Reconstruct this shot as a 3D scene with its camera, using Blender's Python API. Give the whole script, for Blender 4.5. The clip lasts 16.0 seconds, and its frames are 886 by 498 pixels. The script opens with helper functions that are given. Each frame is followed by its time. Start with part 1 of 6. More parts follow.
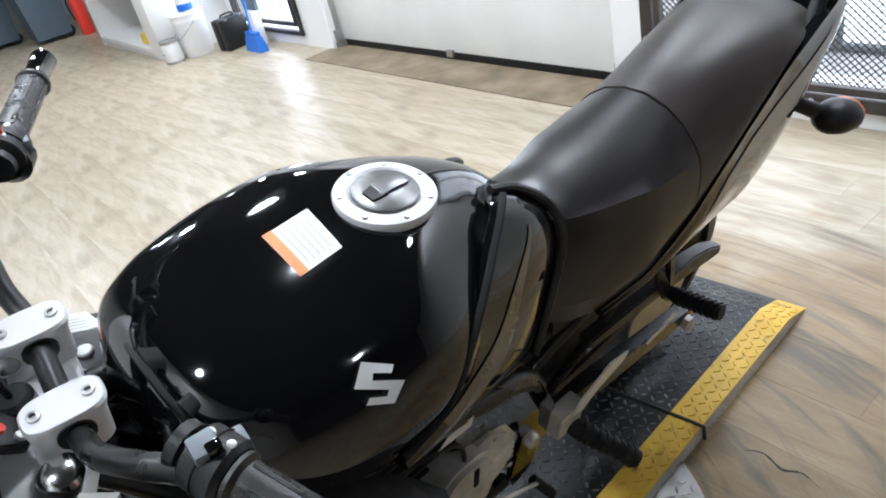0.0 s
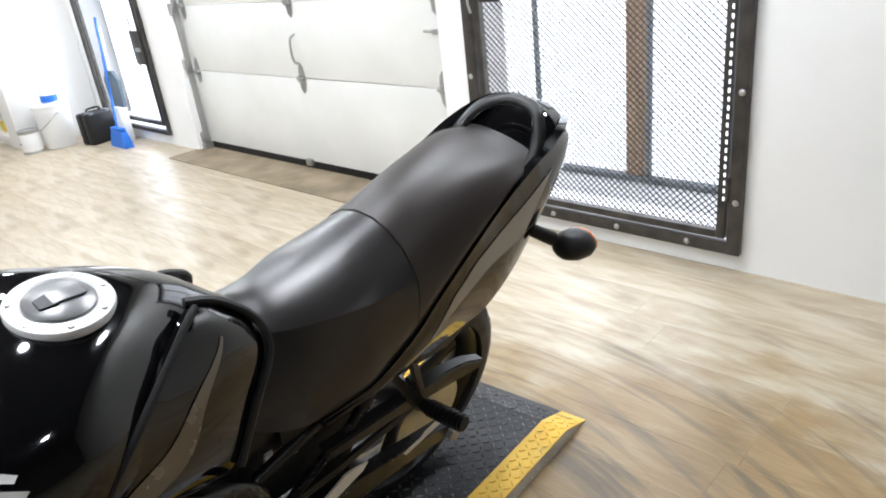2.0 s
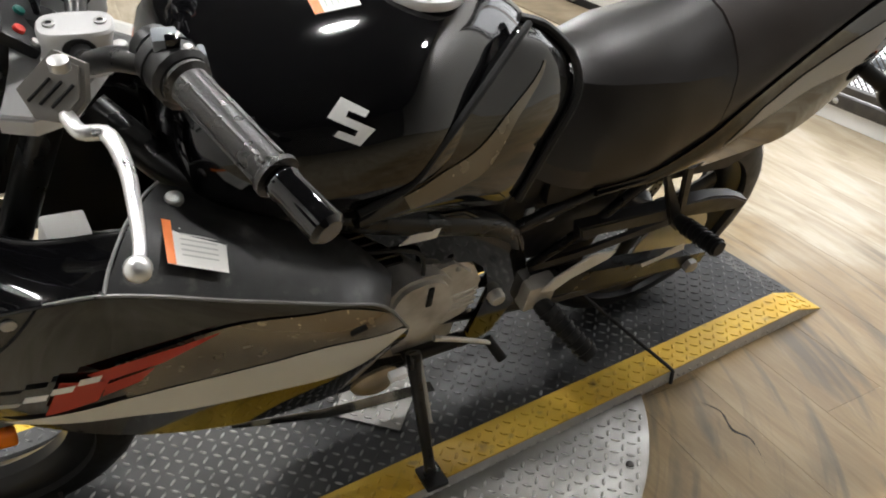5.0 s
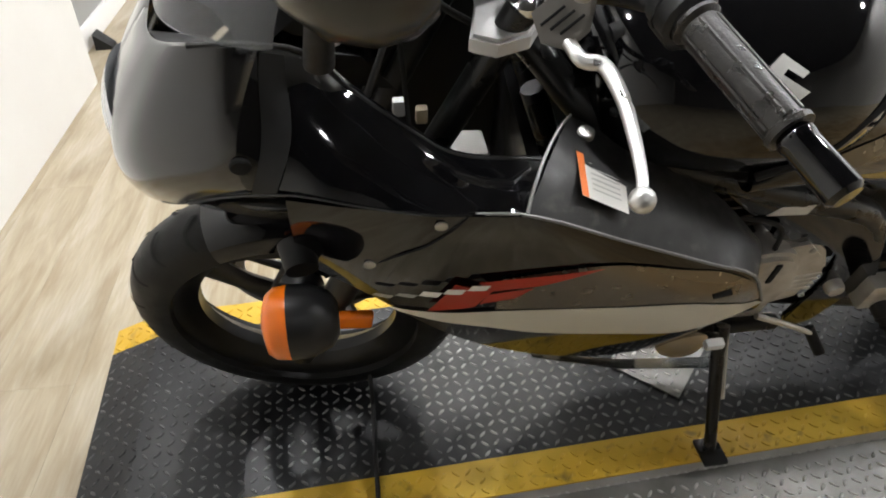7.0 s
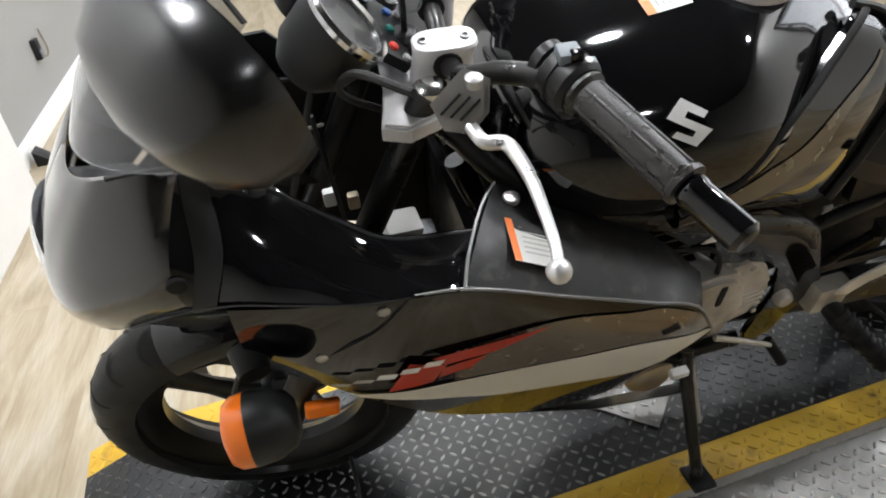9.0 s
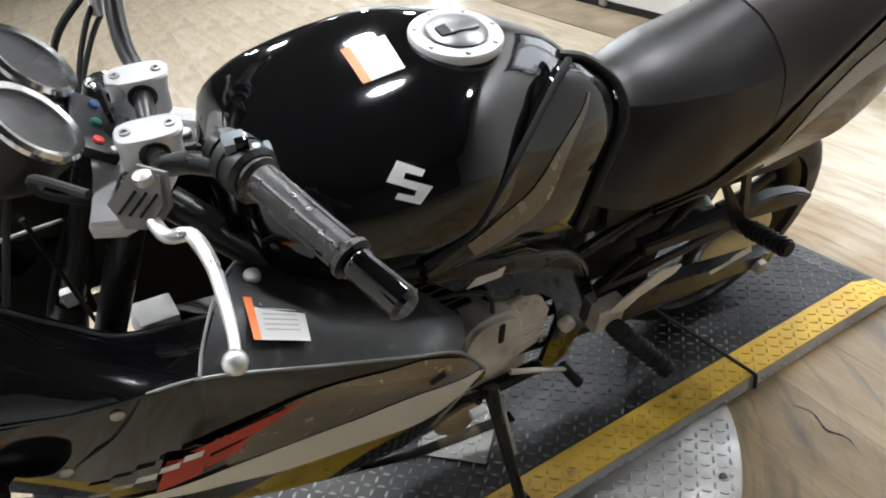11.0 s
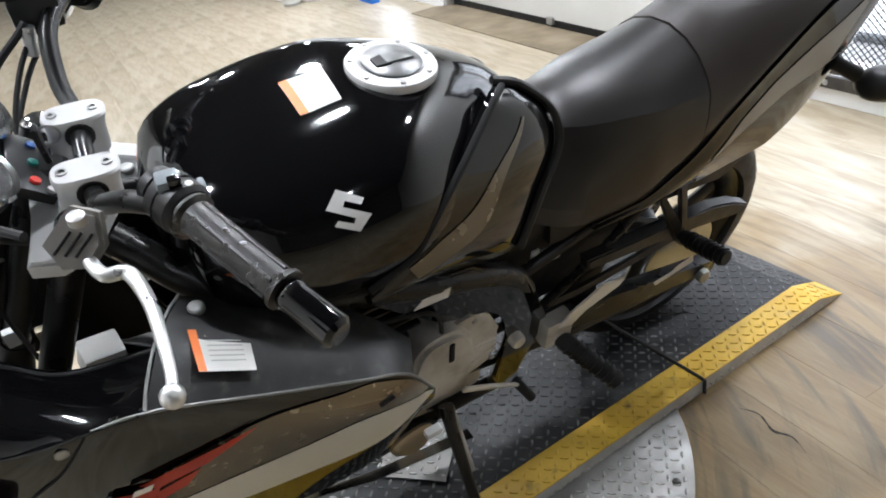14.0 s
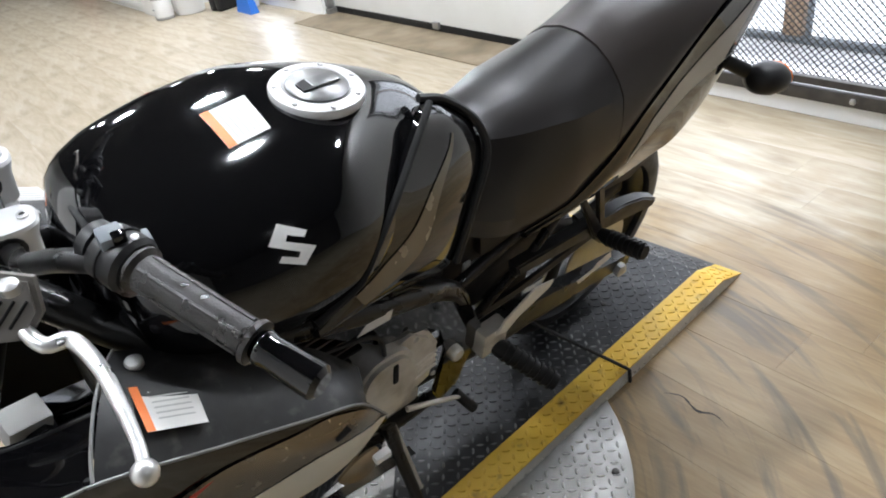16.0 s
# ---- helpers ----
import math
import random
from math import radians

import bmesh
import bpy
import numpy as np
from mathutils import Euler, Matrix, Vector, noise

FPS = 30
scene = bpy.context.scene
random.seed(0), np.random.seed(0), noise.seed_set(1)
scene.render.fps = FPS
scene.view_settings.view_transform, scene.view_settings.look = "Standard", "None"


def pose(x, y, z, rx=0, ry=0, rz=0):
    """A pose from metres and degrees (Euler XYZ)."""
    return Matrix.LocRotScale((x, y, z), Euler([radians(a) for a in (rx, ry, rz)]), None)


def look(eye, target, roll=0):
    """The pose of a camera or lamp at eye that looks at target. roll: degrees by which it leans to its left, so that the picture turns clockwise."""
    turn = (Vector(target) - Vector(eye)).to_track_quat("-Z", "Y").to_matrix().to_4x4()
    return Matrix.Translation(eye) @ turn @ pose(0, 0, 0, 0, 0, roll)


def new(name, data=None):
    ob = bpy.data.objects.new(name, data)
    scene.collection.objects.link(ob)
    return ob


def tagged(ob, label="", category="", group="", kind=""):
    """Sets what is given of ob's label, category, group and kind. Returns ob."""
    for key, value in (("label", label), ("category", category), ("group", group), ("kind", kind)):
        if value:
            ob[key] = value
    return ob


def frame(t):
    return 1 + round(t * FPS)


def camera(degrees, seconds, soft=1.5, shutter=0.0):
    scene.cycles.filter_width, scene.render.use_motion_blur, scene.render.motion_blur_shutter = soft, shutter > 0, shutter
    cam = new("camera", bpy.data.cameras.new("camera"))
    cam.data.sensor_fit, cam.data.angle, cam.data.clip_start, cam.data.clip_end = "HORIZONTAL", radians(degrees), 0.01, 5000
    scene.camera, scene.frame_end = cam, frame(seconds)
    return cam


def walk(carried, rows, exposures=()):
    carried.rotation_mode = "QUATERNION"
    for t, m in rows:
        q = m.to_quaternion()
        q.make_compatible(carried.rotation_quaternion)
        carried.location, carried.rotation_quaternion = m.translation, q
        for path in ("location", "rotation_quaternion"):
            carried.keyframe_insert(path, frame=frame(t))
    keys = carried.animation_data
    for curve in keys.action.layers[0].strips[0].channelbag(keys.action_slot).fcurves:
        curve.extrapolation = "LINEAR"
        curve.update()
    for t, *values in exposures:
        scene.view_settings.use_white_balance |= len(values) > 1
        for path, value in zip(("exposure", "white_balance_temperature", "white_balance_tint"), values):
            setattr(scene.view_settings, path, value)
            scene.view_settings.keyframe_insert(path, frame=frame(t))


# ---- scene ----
cam = camera(64.0, 16.0, 1.9)
PATH = [
    (0, (-0.432, -0.613, 1.352), (0.609, 0.756, 0.332), -14.0),
    (0.5, (-0.449, -0.7, 1.362), (0.834, 0.567, 0.497), -12.4),
    (1, (-0.49, -0.831, 1.406), (0.894, 0.409, 0.665), -11.3),
    (1.5, (-0.351, -0.849, 1.394), (1.03, 0.381, 0.634), -10.2),
    (2, (-0.282, -0.851, 1.351), (1.084, 0.364, 0.54), -6.9),
    (2.5, (-0.291, -0.842, 1.312), (1.046, 0.357, 0.43), -5.6),
    (3, (-0.294, -0.832, 1.268), (1.008, 0.36, 0.329), -4.2),
    (5.5, (-0.507, -0.776, 1.197), (0.187, 0.703, 0.043), 0.4),
    (6, (-0.558, -0.759, 1.197), (-0.016, 0.743, -0.006), -0.1),
    (6.5, (-0.611, -0.751, 1.195), (-0.224, 0.786, -0.024), -0.3),
    (7, (-0.652, -0.734, 1.199), (-0.376, 0.831, -0.015), -0.7),
    (7.5, (-0.699, -0.719, 1.198), (-0.559, 0.864, -0.016), -1.1),
    (8, (-0.721, -0.714, 1.197), (-0.697, 0.889, 0.002), -5.0),
    (8.5, (-0.688, -0.711, 1.194), (-0.456, 0.875, -0.002), -5.4),
    (9, (-0.612, -0.734, 1.232), (-0.236, 0.89, 0.126), -8.0),
    (9.5, (-0.528, -0.751, 1.235), (0.03, 0.852, 0.177), -7.7),
    (10, (-0.47, -0.763, 1.243), (0.216, 0.792, 0.189), -9.1),
    (12.5, (-0.451, -0.811, 1.24), (0.29, 0.729, 0.201), -9.1),
    (13, (-0.446, -0.812, 1.246), (0.309, 0.735, 0.228), -9.0),
    (13.5, (-0.446, -0.813, 1.253), (0.323, 0.728, 0.236), -9.6),
    (14, (-0.44, -0.818, 1.256), (0.385, 0.69, 0.234), -9.7),
    (14.5, (-0.438, -0.81, 1.253), (0.39, 0.7, 0.236), -9.2),
    (15, (-0.447, -0.798, 1.258), (0.362, 0.738, 0.265), -8.3),
    (15.5, (-0.465, -0.775, 1.27), (0.441, 0.727, 0.308), -6.6),
    (16, (-0.472, -0.762, 1.279), (0.582, 0.569, 0.223), -9.6),
]
walk(cam, [(t, look(eye, target, roll)) for t, eye, target, roll in PATH],
     [(0.0, 0.28, 5600, 10), (1.5, 0.36, 5820, 10), (3.0, 0.38, 5870, 10), (5.3, 0.22, 6350, 10), (6.8, 0.32, 6280, 10), (7.5, 0.36, 6150, 10), (8.2, 0.36, 5980, 10), (9.2, 0.43, 6050, 10), (13.0, 0.42, 5800, 10), (16.0, 0.40, 5800, 10)])

# ---- world, sun and lamps ----
ROOM = pose(0, 0, 0, 0, 0, -4)          # the room's walls are turned four degrees to the platform
world = bpy.data.worlds.new("world")
scene.world = world
world.use_nodes = True
wn = world.node_tree.nodes
sky = wn.new("ShaderNodeTexSky")
sky.sky_type, sky.sun_disc = "NISHITA", False
sky.sun_elevation, sky.sun_rotation = radians(40), radians(100)
wn["Background"].inputs[1].default_value = 0.12
world.node_tree.links.new(sky.outputs[0], wn["Background"].inputs[0])


def area(name, m, sx, sy, power, colour):
    data = bpy.data.lights.new(name, "AREA")
    data.shape, data.size, data.size_y, data.energy, data.color = "RECTANGLE", sx, sy, power, colour
    ob = new(name, data)
    ob.matrix_world = m
    return ob


# daylight in the openings, facing into the room
area("window_light_gate", ROOM @ pose(2.62, 0.75, 1.15, 0, 90, 0), 2.1, 1.2, 17, (1.0, 0.985, 0.97))
area("window_light_side", ROOM @ pose(2.55, 5.33, 0.80, 0, 90, 0), 1.25, 1.1, 16, (0.97, 0.98, 1.0))
CEILING = 2.9
DOWNLIGHTS = [(0.28, 0.62), (0.42, 1.75), (1.65, 0.80), (1.90, -0.20), (-1.25, 0.15), (-1.30, 2.0), (1.80, 3.6), (0.15, 3.7), (1.7, 5.7), (0.1, 5.7), (1.7, 7.8), (0.1, 7.8), (0.35, -2.6)]


# ---- materials ----
def mat(name, base, rough=0.5, metal=0.0, coat=0.0, spec=0.5, emit=None, strength=0.0):
    m = bpy.data.materials.new(name)
    m.use_nodes = True
    b = m.node_tree.nodes["Principled BSDF"]
    b.inputs["Base Color"].default_value = (*base, 1)
    b.inputs["Roughness"].default_value = rough
    b.inputs["Metallic"].default_value = metal
    b.inputs["Coat Weight"].default_value = coat
    b.inputs["Coat Roughness"].default_value = 0.03
    b.inputs["Specular IOR Level"].default_value = spec
    if emit:
        b.inputs["Emission Color"].default_value = (*emit, 1)
        b.inputs["Emission Strength"].default_value = strength
    return m


def node(m, kind, **kw):
    n = m.node_tree.nodes.new(kind)
    for k, v in kw.items():
        n.inputs[k.replace("_", " ")].default_value = v
    return n


def link(m, a, b):
    m.node_tree.links.new(a, b)


def coords(m, scale=(1, 1, 1), use="Object"):
    tc, mp = node(m, "ShaderNodeTexCoord"), node(m, "ShaderNodeMapping")
    mp.inputs["Scale"].default_value = scale
    link(m, tc.outputs[use], mp.inputs["Vector"])
    return mp.outputs["Vector"]


def vary(m, colours, scale, stretch=(1, 1, 1), detail=6, lo=0.3, hi=0.7, distortion=0.0, fac=None):
    """Colour from a noise ramp; returns the ramp's colour socket."""
    n, r = node(m, "ShaderNodeTexNoise", Scale=scale, Detail=detail, Distortion=distortion), node(m, "ShaderNodeValToRGB")
    link(m, coords(m, stretch), n.inputs["Vector"])
    e = r.color_ramp.elements
    e[0].position, e[1].position = lo, hi
    e[0].color, e[1].color = (*colours[0], 1), (*colours[-1], 1)
    for i, c in enumerate(colours[1:-1]):
        e.new(lo + (hi - lo) * (i + 1) / (len(colours) - 1)).color = (*c, 1)
    link(m, n.outputs["Fac"], r.inputs["Fac"])
    return r.outputs["Color"]


def mix(m, a, b, fac, kind="MIX"):
    x = m.node_tree.nodes.new("ShaderNodeMix")
    x.data_type, x.blend_type = "RGBA", kind
    for s, v in ((x.inputs[6], a), (x.inputs[7], b), (x.inputs[0], fac)):
        if isinstance(v, (int, float)):
            s.default_value = v
        elif isinstance(v, tuple):
            s.default_value = (*v, 1)
        else:
            link(m, v, s)
    return x.outputs[2]


def bsdf(m):
    return m.node_tree.nodes["Principled BSDF"]


def bump(m, scale, strength, dist=0.002, stretch=(1, 1, 1), detail=4):
    n, b = node(m, "ShaderNodeTexNoise", Scale=scale, Detail=detail), node(m, "ShaderNodeBump", Strength=strength, Distance=dist)
    link(m, coords(m, stretch), n.inputs["Vector"])
    link(m, n.outputs["Fac"], b.inputs["Height"])
    link(m, b.outputs["Normal"], bsdf(m).inputs["Normal"])


def rough_noise(m, scale, lo, hi, stretch=(1, 1, 1)):
    n, r = node(m, "ShaderNodeTexNoise", Scale=scale, Detail=5), node(m, "ShaderNodeMapRange")
    link(m, coords(m, stretch), n.inputs["Vector"])
    r.inputs["From Min"].default_value, r.inputs["From Max"].default_value = 0.3, 0.7
    r.inputs["To Min"].default_value, r.inputs["To Max"].default_value = lo, hi
    link(m, n.outputs["Fac"], r.inputs["Value"])
    link(m, r.outputs["Result"], bsdf(m).inputs["Roughness"])


GLOSS = mat("gloss_black_paint", (0.003, 0.003, 0.0035), 0.06, coat=0.25)
rough_noise(GLOSS, 9, 0.035, 0.075)
NOSEPAINT = mat("hazed_black_paint", (0.006, 0.006, 0.0065), 0.18, coat=1.0, spec=0.8)
bsdf(NOSEPAINT).inputs["Coat Roughness"].default_value = 0.12
rough_noise(NOSEPAINT, 9, 0.14, 0.24)
PLASTIC = mat("black_plastic", (0.009, 0.009, 0.0095), 0.42, spec=0.4)
bump(PLASTIC, 900, 0.12, 0.0006)
rough_noise(PLASTIC, 30, 0.35, 0.55)
DUSTY = mat("dusty_black_plastic", (0.02, 0.02, 0.02), 0.4)
link(DUSTY, vary(DUSTY, [(0.008, 0.008, 0.008), (0.013, 0.013, 0.013), (0.07, 0.066, 0.06)], 34, detail=10, lo=0.42, hi=0.78), bsdf(DUSTY).inputs["Base Color"])
rough_noise(DUSTY, 40, 0.28, 0.6)
bump(DUSTY, 700, 0.2, 0.0008)
VINYL = mat("black_seat_vinyl", (0.035, 0.033, 0.032), 0.5)
link(VINYL, vary(VINYL, [(0.009, 0.008, 0.0077), (0.016, 0.0135, 0.0125)], 7), bsdf(VINYL).inputs["Base Color"])
bsdf(VINYL).inputs["Roughness"].default_value = 0.3
bsdf(VINYL).inputs["Specular IOR Level"].default_value = 0.65
bump(VINYL, 650, 0.22, 0.0009)
VINYL2 = mat("brown_black_seat_vinyl", (0.022, 0.0165, 0.0138), 0.5)
bump(VINYL2, 500, 0.3, 0.001)
bsdf(VINYL2).inputs["Roughness"].default_value = 0.42
MIRRORBODY = mat("satin_black_plastic", (0.010, 0.010, 0.0105), 0.24, spec=0.7)
rough_noise(MIRRORBODY, 14, 0.2, 0.28)
RUBBER = mat("tyre_rubber", (0.010, 0.010, 0.010), 0.5, spec=0.25)
rough_noise(RUBBER, 25, 0.4, 0.6)
bump(RUBBER, 220, 0.25, 0.0008)
GROOVE = mat("tread_groove", (0.004, 0.004, 0.004), 0.9)
GRIP = mat("grip_rubber", (0.014, 0.012, 0.010), 0.35, spec=0.6)
rough_noise(GRIP, 60, 0.18, 0.5)
HEELPLATE = mat("pale_anodised_plate", (0.74, 0.71, 0.63), 0.35, 0.1)
rough_noise(HEELPLATE, 40, 0.28, 0.45)
PERCH = mat("grey_perch_paint", (0.17, 0.16, 0.145), 0.45)
rough_noise(PERCH, 50, 0.38, 0.55)
bump(GRIP, 400, 0.5, 0.001)
CASTBLACK = mat("black_cast_metal", (0.006, 0.006, 0.0065), 0.36, spec=0.4)
rough_noise(CASTBLACK, 30, 0.28, 0.45)
FRAME = mat("black_frame_paint", (0.006, 0.006, 0.006), 0.3, spec=0.4)
rough_noise(FRAME, 20, 0.22, 0.4)
ALU = mat("cast_aluminium", (0.55, 0.54, 0.52), 0.42, 0.55)
link(ALU, vary(ALU, [(0.44, 0.41, 0.36), (0.64, 0.61, 0.56), (0.74, 0.72, 0.67)], 18, detail=8), bsdf(ALU).inputs["Base Color"])
rough_noise(ALU, 30, 0.34, 0.55)
BRONZE = mat("warm_metal_case", (0.42, 0.36, 0.27), 0.38, 0.9)
rough_noise(BRONZE, 24, 0.28, 0.5)
SILVER = mat("silver_clamp_paint", (0.62, 0.62, 0.62), 0.38, 0.25)
rough_noise(SILVER, 40, 0.3, 0.5)
CHROME = mat("polished_metal", (0.75, 0.75, 0.74), 0.14, 1.0)
LEVER = mat("lever_aluminium", (0.72, 0.72, 0.71), 0.33, 0.85)
rough_noise(LEVER, 60, 0.25, 0.45)
STRIPE = mat("silver_decal", (0.66, 0.64, 0.57), 0.32, 0.1)
STRIPE3 = mat("smoke_silver_decal", (0.17, 0.155, 0.125), 0.24, 0.55)
rough_noise(STRIPE3, 20, 0.18, 0.3)
TAILSILVER = mat("grey_silver_decal", (0.34, 0.335, 0.32), 0.3, 0.3)
# pale grey standing for the highlight along the fairing's creases
EDGEGLINT = mat("grey_edge_highlight", (0.22, 0.22, 0.215), 0.4, 0.2)
LIDGREY = mat("brushed_grey_metal", (0.17, 0.17, 0.17), 0.34, 0.7)
# bronze-grey that paints the floor's reflection onto the black fairing
PANELSHEEN = mat("bronze_sheen", (0.24, 0.205, 0.155), 0.2, 0.7)
rough_noise(PANELSHEEN, 60, 0.14, 0.3)
RED = mat("red_decal", (0.40, 0.03, 0.012), 0.3, spec=0.3)
WHITEDECAL = mat("white_decal", (0.72, 0.72, 0.70), 0.35)
LABEL = mat("label_paper", (0.72, 0.71, 0.68), 0.5)
LABELINK = mat("label_ink", (0.45, 0.45, 0.43), 0.55)
ORANGEINK = mat("orange_label_ink", (0.85, 0.22, 0.05), 0.5)
ORANGE = mat("orange_lens", (0.80, 0.17, 0.004), 0.25, coat=0.15)
REDBTN = mat("red_switch", (0.7, 0.04, 0.025), 0.4)
GREEN = mat("green_lens", (0.02, 0.16, 0.13), 0.3)
BLUE = mat("blue_plastic", (0.02, 0.14, 0.55), 0.45)
BLUECONN = mat("blue_lens", (0.03, 0.10, 0.32), 0.35)
DIALFACE = mat("dial_face", (0.05, 0.055, 0.055), 0.5)
DIALRED = mat("dial_needle", (0.6, 0.05, 0.02), 0.5)
GLASS = mat("dial_glass", (1, 1, 1), 0.03)
bsdf(GLASS).inputs["Transmission Weight"].default_value = 1.0
bsdf(GLASS).inputs["IOR"].default_value = 1.1
SCREEN = mat("smoked_acrylic", (0.62, 0.63, 0.64), 0.06)
bsdf(SCREEN).inputs["Transmission Weight"].default_value = 0.9
bsdf(SCREEN).inputs["IOR"].default_value = 1.2
LENS = mat("headlight_lens", (0.62, 0.64, 0.66), 0.12, 0.3, coat=0.6)
MIRROR = mat("mirror_glass", (0.85, 0.86, 0.87), 0.02, 1.0)

PLATEBLACK = mat("black_painted_tread_plate", (0.02, 0.021, 0.023), 0.38, 0.25)
worn = vary(PLATEBLACK, [(0.010, 0.0105, 0.012), (0.024, 0.025, 0.027), (0.085, 0.085, 0.085)], 3.4, detail=9, lo=0.36, hi=0.74)
link(PLATEBLACK, worn, bsdf(PLATEBLACK).inputs["Base Color"])
rough_noise(PLATEBLACK, 11, 0.36, 0.58)
bump(PLATEBLACK, 160, 0.2, 0.0008)
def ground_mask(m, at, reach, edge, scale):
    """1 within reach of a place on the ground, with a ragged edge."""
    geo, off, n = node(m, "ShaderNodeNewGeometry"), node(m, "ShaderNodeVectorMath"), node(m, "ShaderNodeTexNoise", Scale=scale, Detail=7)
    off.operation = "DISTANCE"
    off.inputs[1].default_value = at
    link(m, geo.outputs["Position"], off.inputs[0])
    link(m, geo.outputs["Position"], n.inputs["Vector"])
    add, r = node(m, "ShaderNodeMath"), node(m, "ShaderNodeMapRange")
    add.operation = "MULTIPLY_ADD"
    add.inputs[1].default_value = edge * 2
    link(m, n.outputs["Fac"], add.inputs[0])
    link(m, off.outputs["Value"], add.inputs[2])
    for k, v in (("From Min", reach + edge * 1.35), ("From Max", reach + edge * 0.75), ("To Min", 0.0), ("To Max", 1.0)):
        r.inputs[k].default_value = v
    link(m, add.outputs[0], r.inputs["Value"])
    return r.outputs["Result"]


link(PLATEBLACK, mix(PLATEBLACK, worn, (0.075, 0.075, 0.073), ground_mask(PLATEBLACK, (-0.36, 0.31, 0.04), 0.17, 0.16, 14)), bsdf(PLATEBLACK).inputs["Base Color"])
LUGBLACK = mat("worn_black_lug", (0.05, 0.05, 0.052), 0.3, 0.35)
link(LUGBLACK, mix(LUGBLACK, vary(LUGBLACK, [(0.05, 0.05, 0.052), (0.16, 0.16, 0.16), (0.42, 0.42, 0.41)], 5, detail=8, lo=0.35, hi=0.72), (0.52, 0.51, 0.49), ground_mask(LUGBLACK, (-0.36, 0.31, 0.04), 0.20, 0.16, 14)), bsdf(LUGBLACK).inputs["Base Color"])
rough_noise(LUGBLACK, 30, 0.2, 0.42)
PLATEYELLOW = mat("yellow_painted_tread_plate", (0.62, 0.42, 0.04), 0.42)
link(PLATEYELLOW, mix(PLATEYELLOW, vary(PLATEYELLOW, [(0.60, 0.36, 0.02), (0.70, 0.47, 0.05)], 6), (0.07, 0.05, 0.02),
     vary(PLATEYELLOW, [(0, 0, 0), (0, 0, 0), (0.7, 0.7, 0.7)], 26, detail=10, lo=0.42, hi=0.76)), bsdf(PLATEYELLOW).inputs["Base Color"])
rough_noise(PLATEYELLOW, 20, 0.32, 0.6)
PLATESILVER = mat("bare_tread_plate", (0.52, 0.52, 0.52), 0.36, 0.85)
link(PLATESILVER, vary(PLATESILVER, [(0.15, 0.145, 0.135), (0.25, 0.243, 0.23), (0.34, 0.335, 0.32)], 8, detail=9, lo=0.3, hi=0.7), bsdf(PLATESILVER).inputs["Base Color"])
rough_noise(PLATESILVER, 30, 0.34, 0.55)

LUGSILVER = mat("polished_lug", (0.62, 0.61, 0.59), 0.3, 0.45)
rough_noise(LUGSILVER, 30, 0.22, 0.4)
# same bare aluminium as PLATESILVER, coloured paler for the floor's reflected light
PLATESKIRT = mat("floor_lit_tread_plate", (0.50, 0.49, 0.47), 0.45, 0.2)
link(PLATESKIRT, vary(PLATESKIRT, [(0.46, 0.445, 0.42), (0.62, 0.61, 0.59)], 14, detail=8), bsdf(PLATESKIRT).inputs["Base Color"])
PLANK = mat("weathered_oak_vinyl_plank", (0.4, 0.34, 0.26), 0.4)
grain = vary(PLANK, [(0.34, 0.275, 0.18), (0.45, 0.39, 0.285), (0.51, 0.47, 0.39)], 3.4, (4.2, 0.75, 1), detail=7, lo=0.30, hi=0.70, distortion=1.1)
fine = vary(PLANK, [(0.80, 0.78, 0.75), (1, 1, 1)], 40, (4, 0.35, 1), detail=5, lo=0.32, hi=0.62)
info = node(PLANK, "ShaderNodeObjectInfo")
tone = node(PLANK, "ShaderNodeValToRGB")
tone.color_ramp.elements[0].color, tone.color_ramp.elements[1].color = (0.88, 0.865, 0.83, 1), (1.0, 1.0, 1.0, 1)
link(PLANK, info.outputs["Random"], tone.inputs["Fac"])
wood = mix(PLANK, mix(PLANK, grain, fine, 0.55, "MULTIPLY"), tone.outputs["Color"], 1.0, "MULTIPLY")
wood = mix(PLANK, wood, (0.17, 0.125, 0.07), vary(PLANK, [(0, 0, 0), (0.04, 0.04, 0.04), (0.42, 0.42, 0.42)], 2.1, (1.7, 0.8, 1), detail=8, lo=0.40, hi=0.74, distortion=0.8))
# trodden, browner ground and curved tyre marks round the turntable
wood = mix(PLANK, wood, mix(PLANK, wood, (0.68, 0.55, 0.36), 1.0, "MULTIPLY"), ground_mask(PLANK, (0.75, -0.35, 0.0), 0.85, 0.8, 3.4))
geo, flat, rad, ang, pol, arcs, ramp_ = (node(PLANK, "ShaderNode" + k) for k in ("NewGeometry", "SeparateXYZ", "VectorMath", "Math", "CombineXYZ", "TexNoise", "ValToRGB"))
rad.operation, ang.operation = "DISTANCE", "ARCTAN2"
rad.inputs[1].default_value = (0.0, 0.317, 0.004)
shifted = node(PLANK, "ShaderNodeVectorMath")
shifted.operation = "SUBTRACT"
shifted.inputs[1].default_value = (0.0, 0.317, 0.0)
link(PLANK, geo.outputs["Position"], rad.inputs[0])
link(PLANK, geo.outputs["Position"], shifted.inputs[0])
link(PLANK, shifted.outputs[0], flat.inputs[0])
link(PLANK, flat.outputs["Y"], ang.inputs[0])
link(PLANK, flat.outputs["X"], ang.inputs[1])
link(PLANK, rad.outputs["Value"], pol.inputs["X"])
link(PLANK, ang.outputs[0], pol.inputs["Y"])
stretch_ = node(PLANK, "ShaderNodeMapping")
stretch_.inputs["Scale"].default_value = (12.0, 1.3, 1.0)
link(PLANK, pol.outputs[0], stretch_.inputs["Vector"])
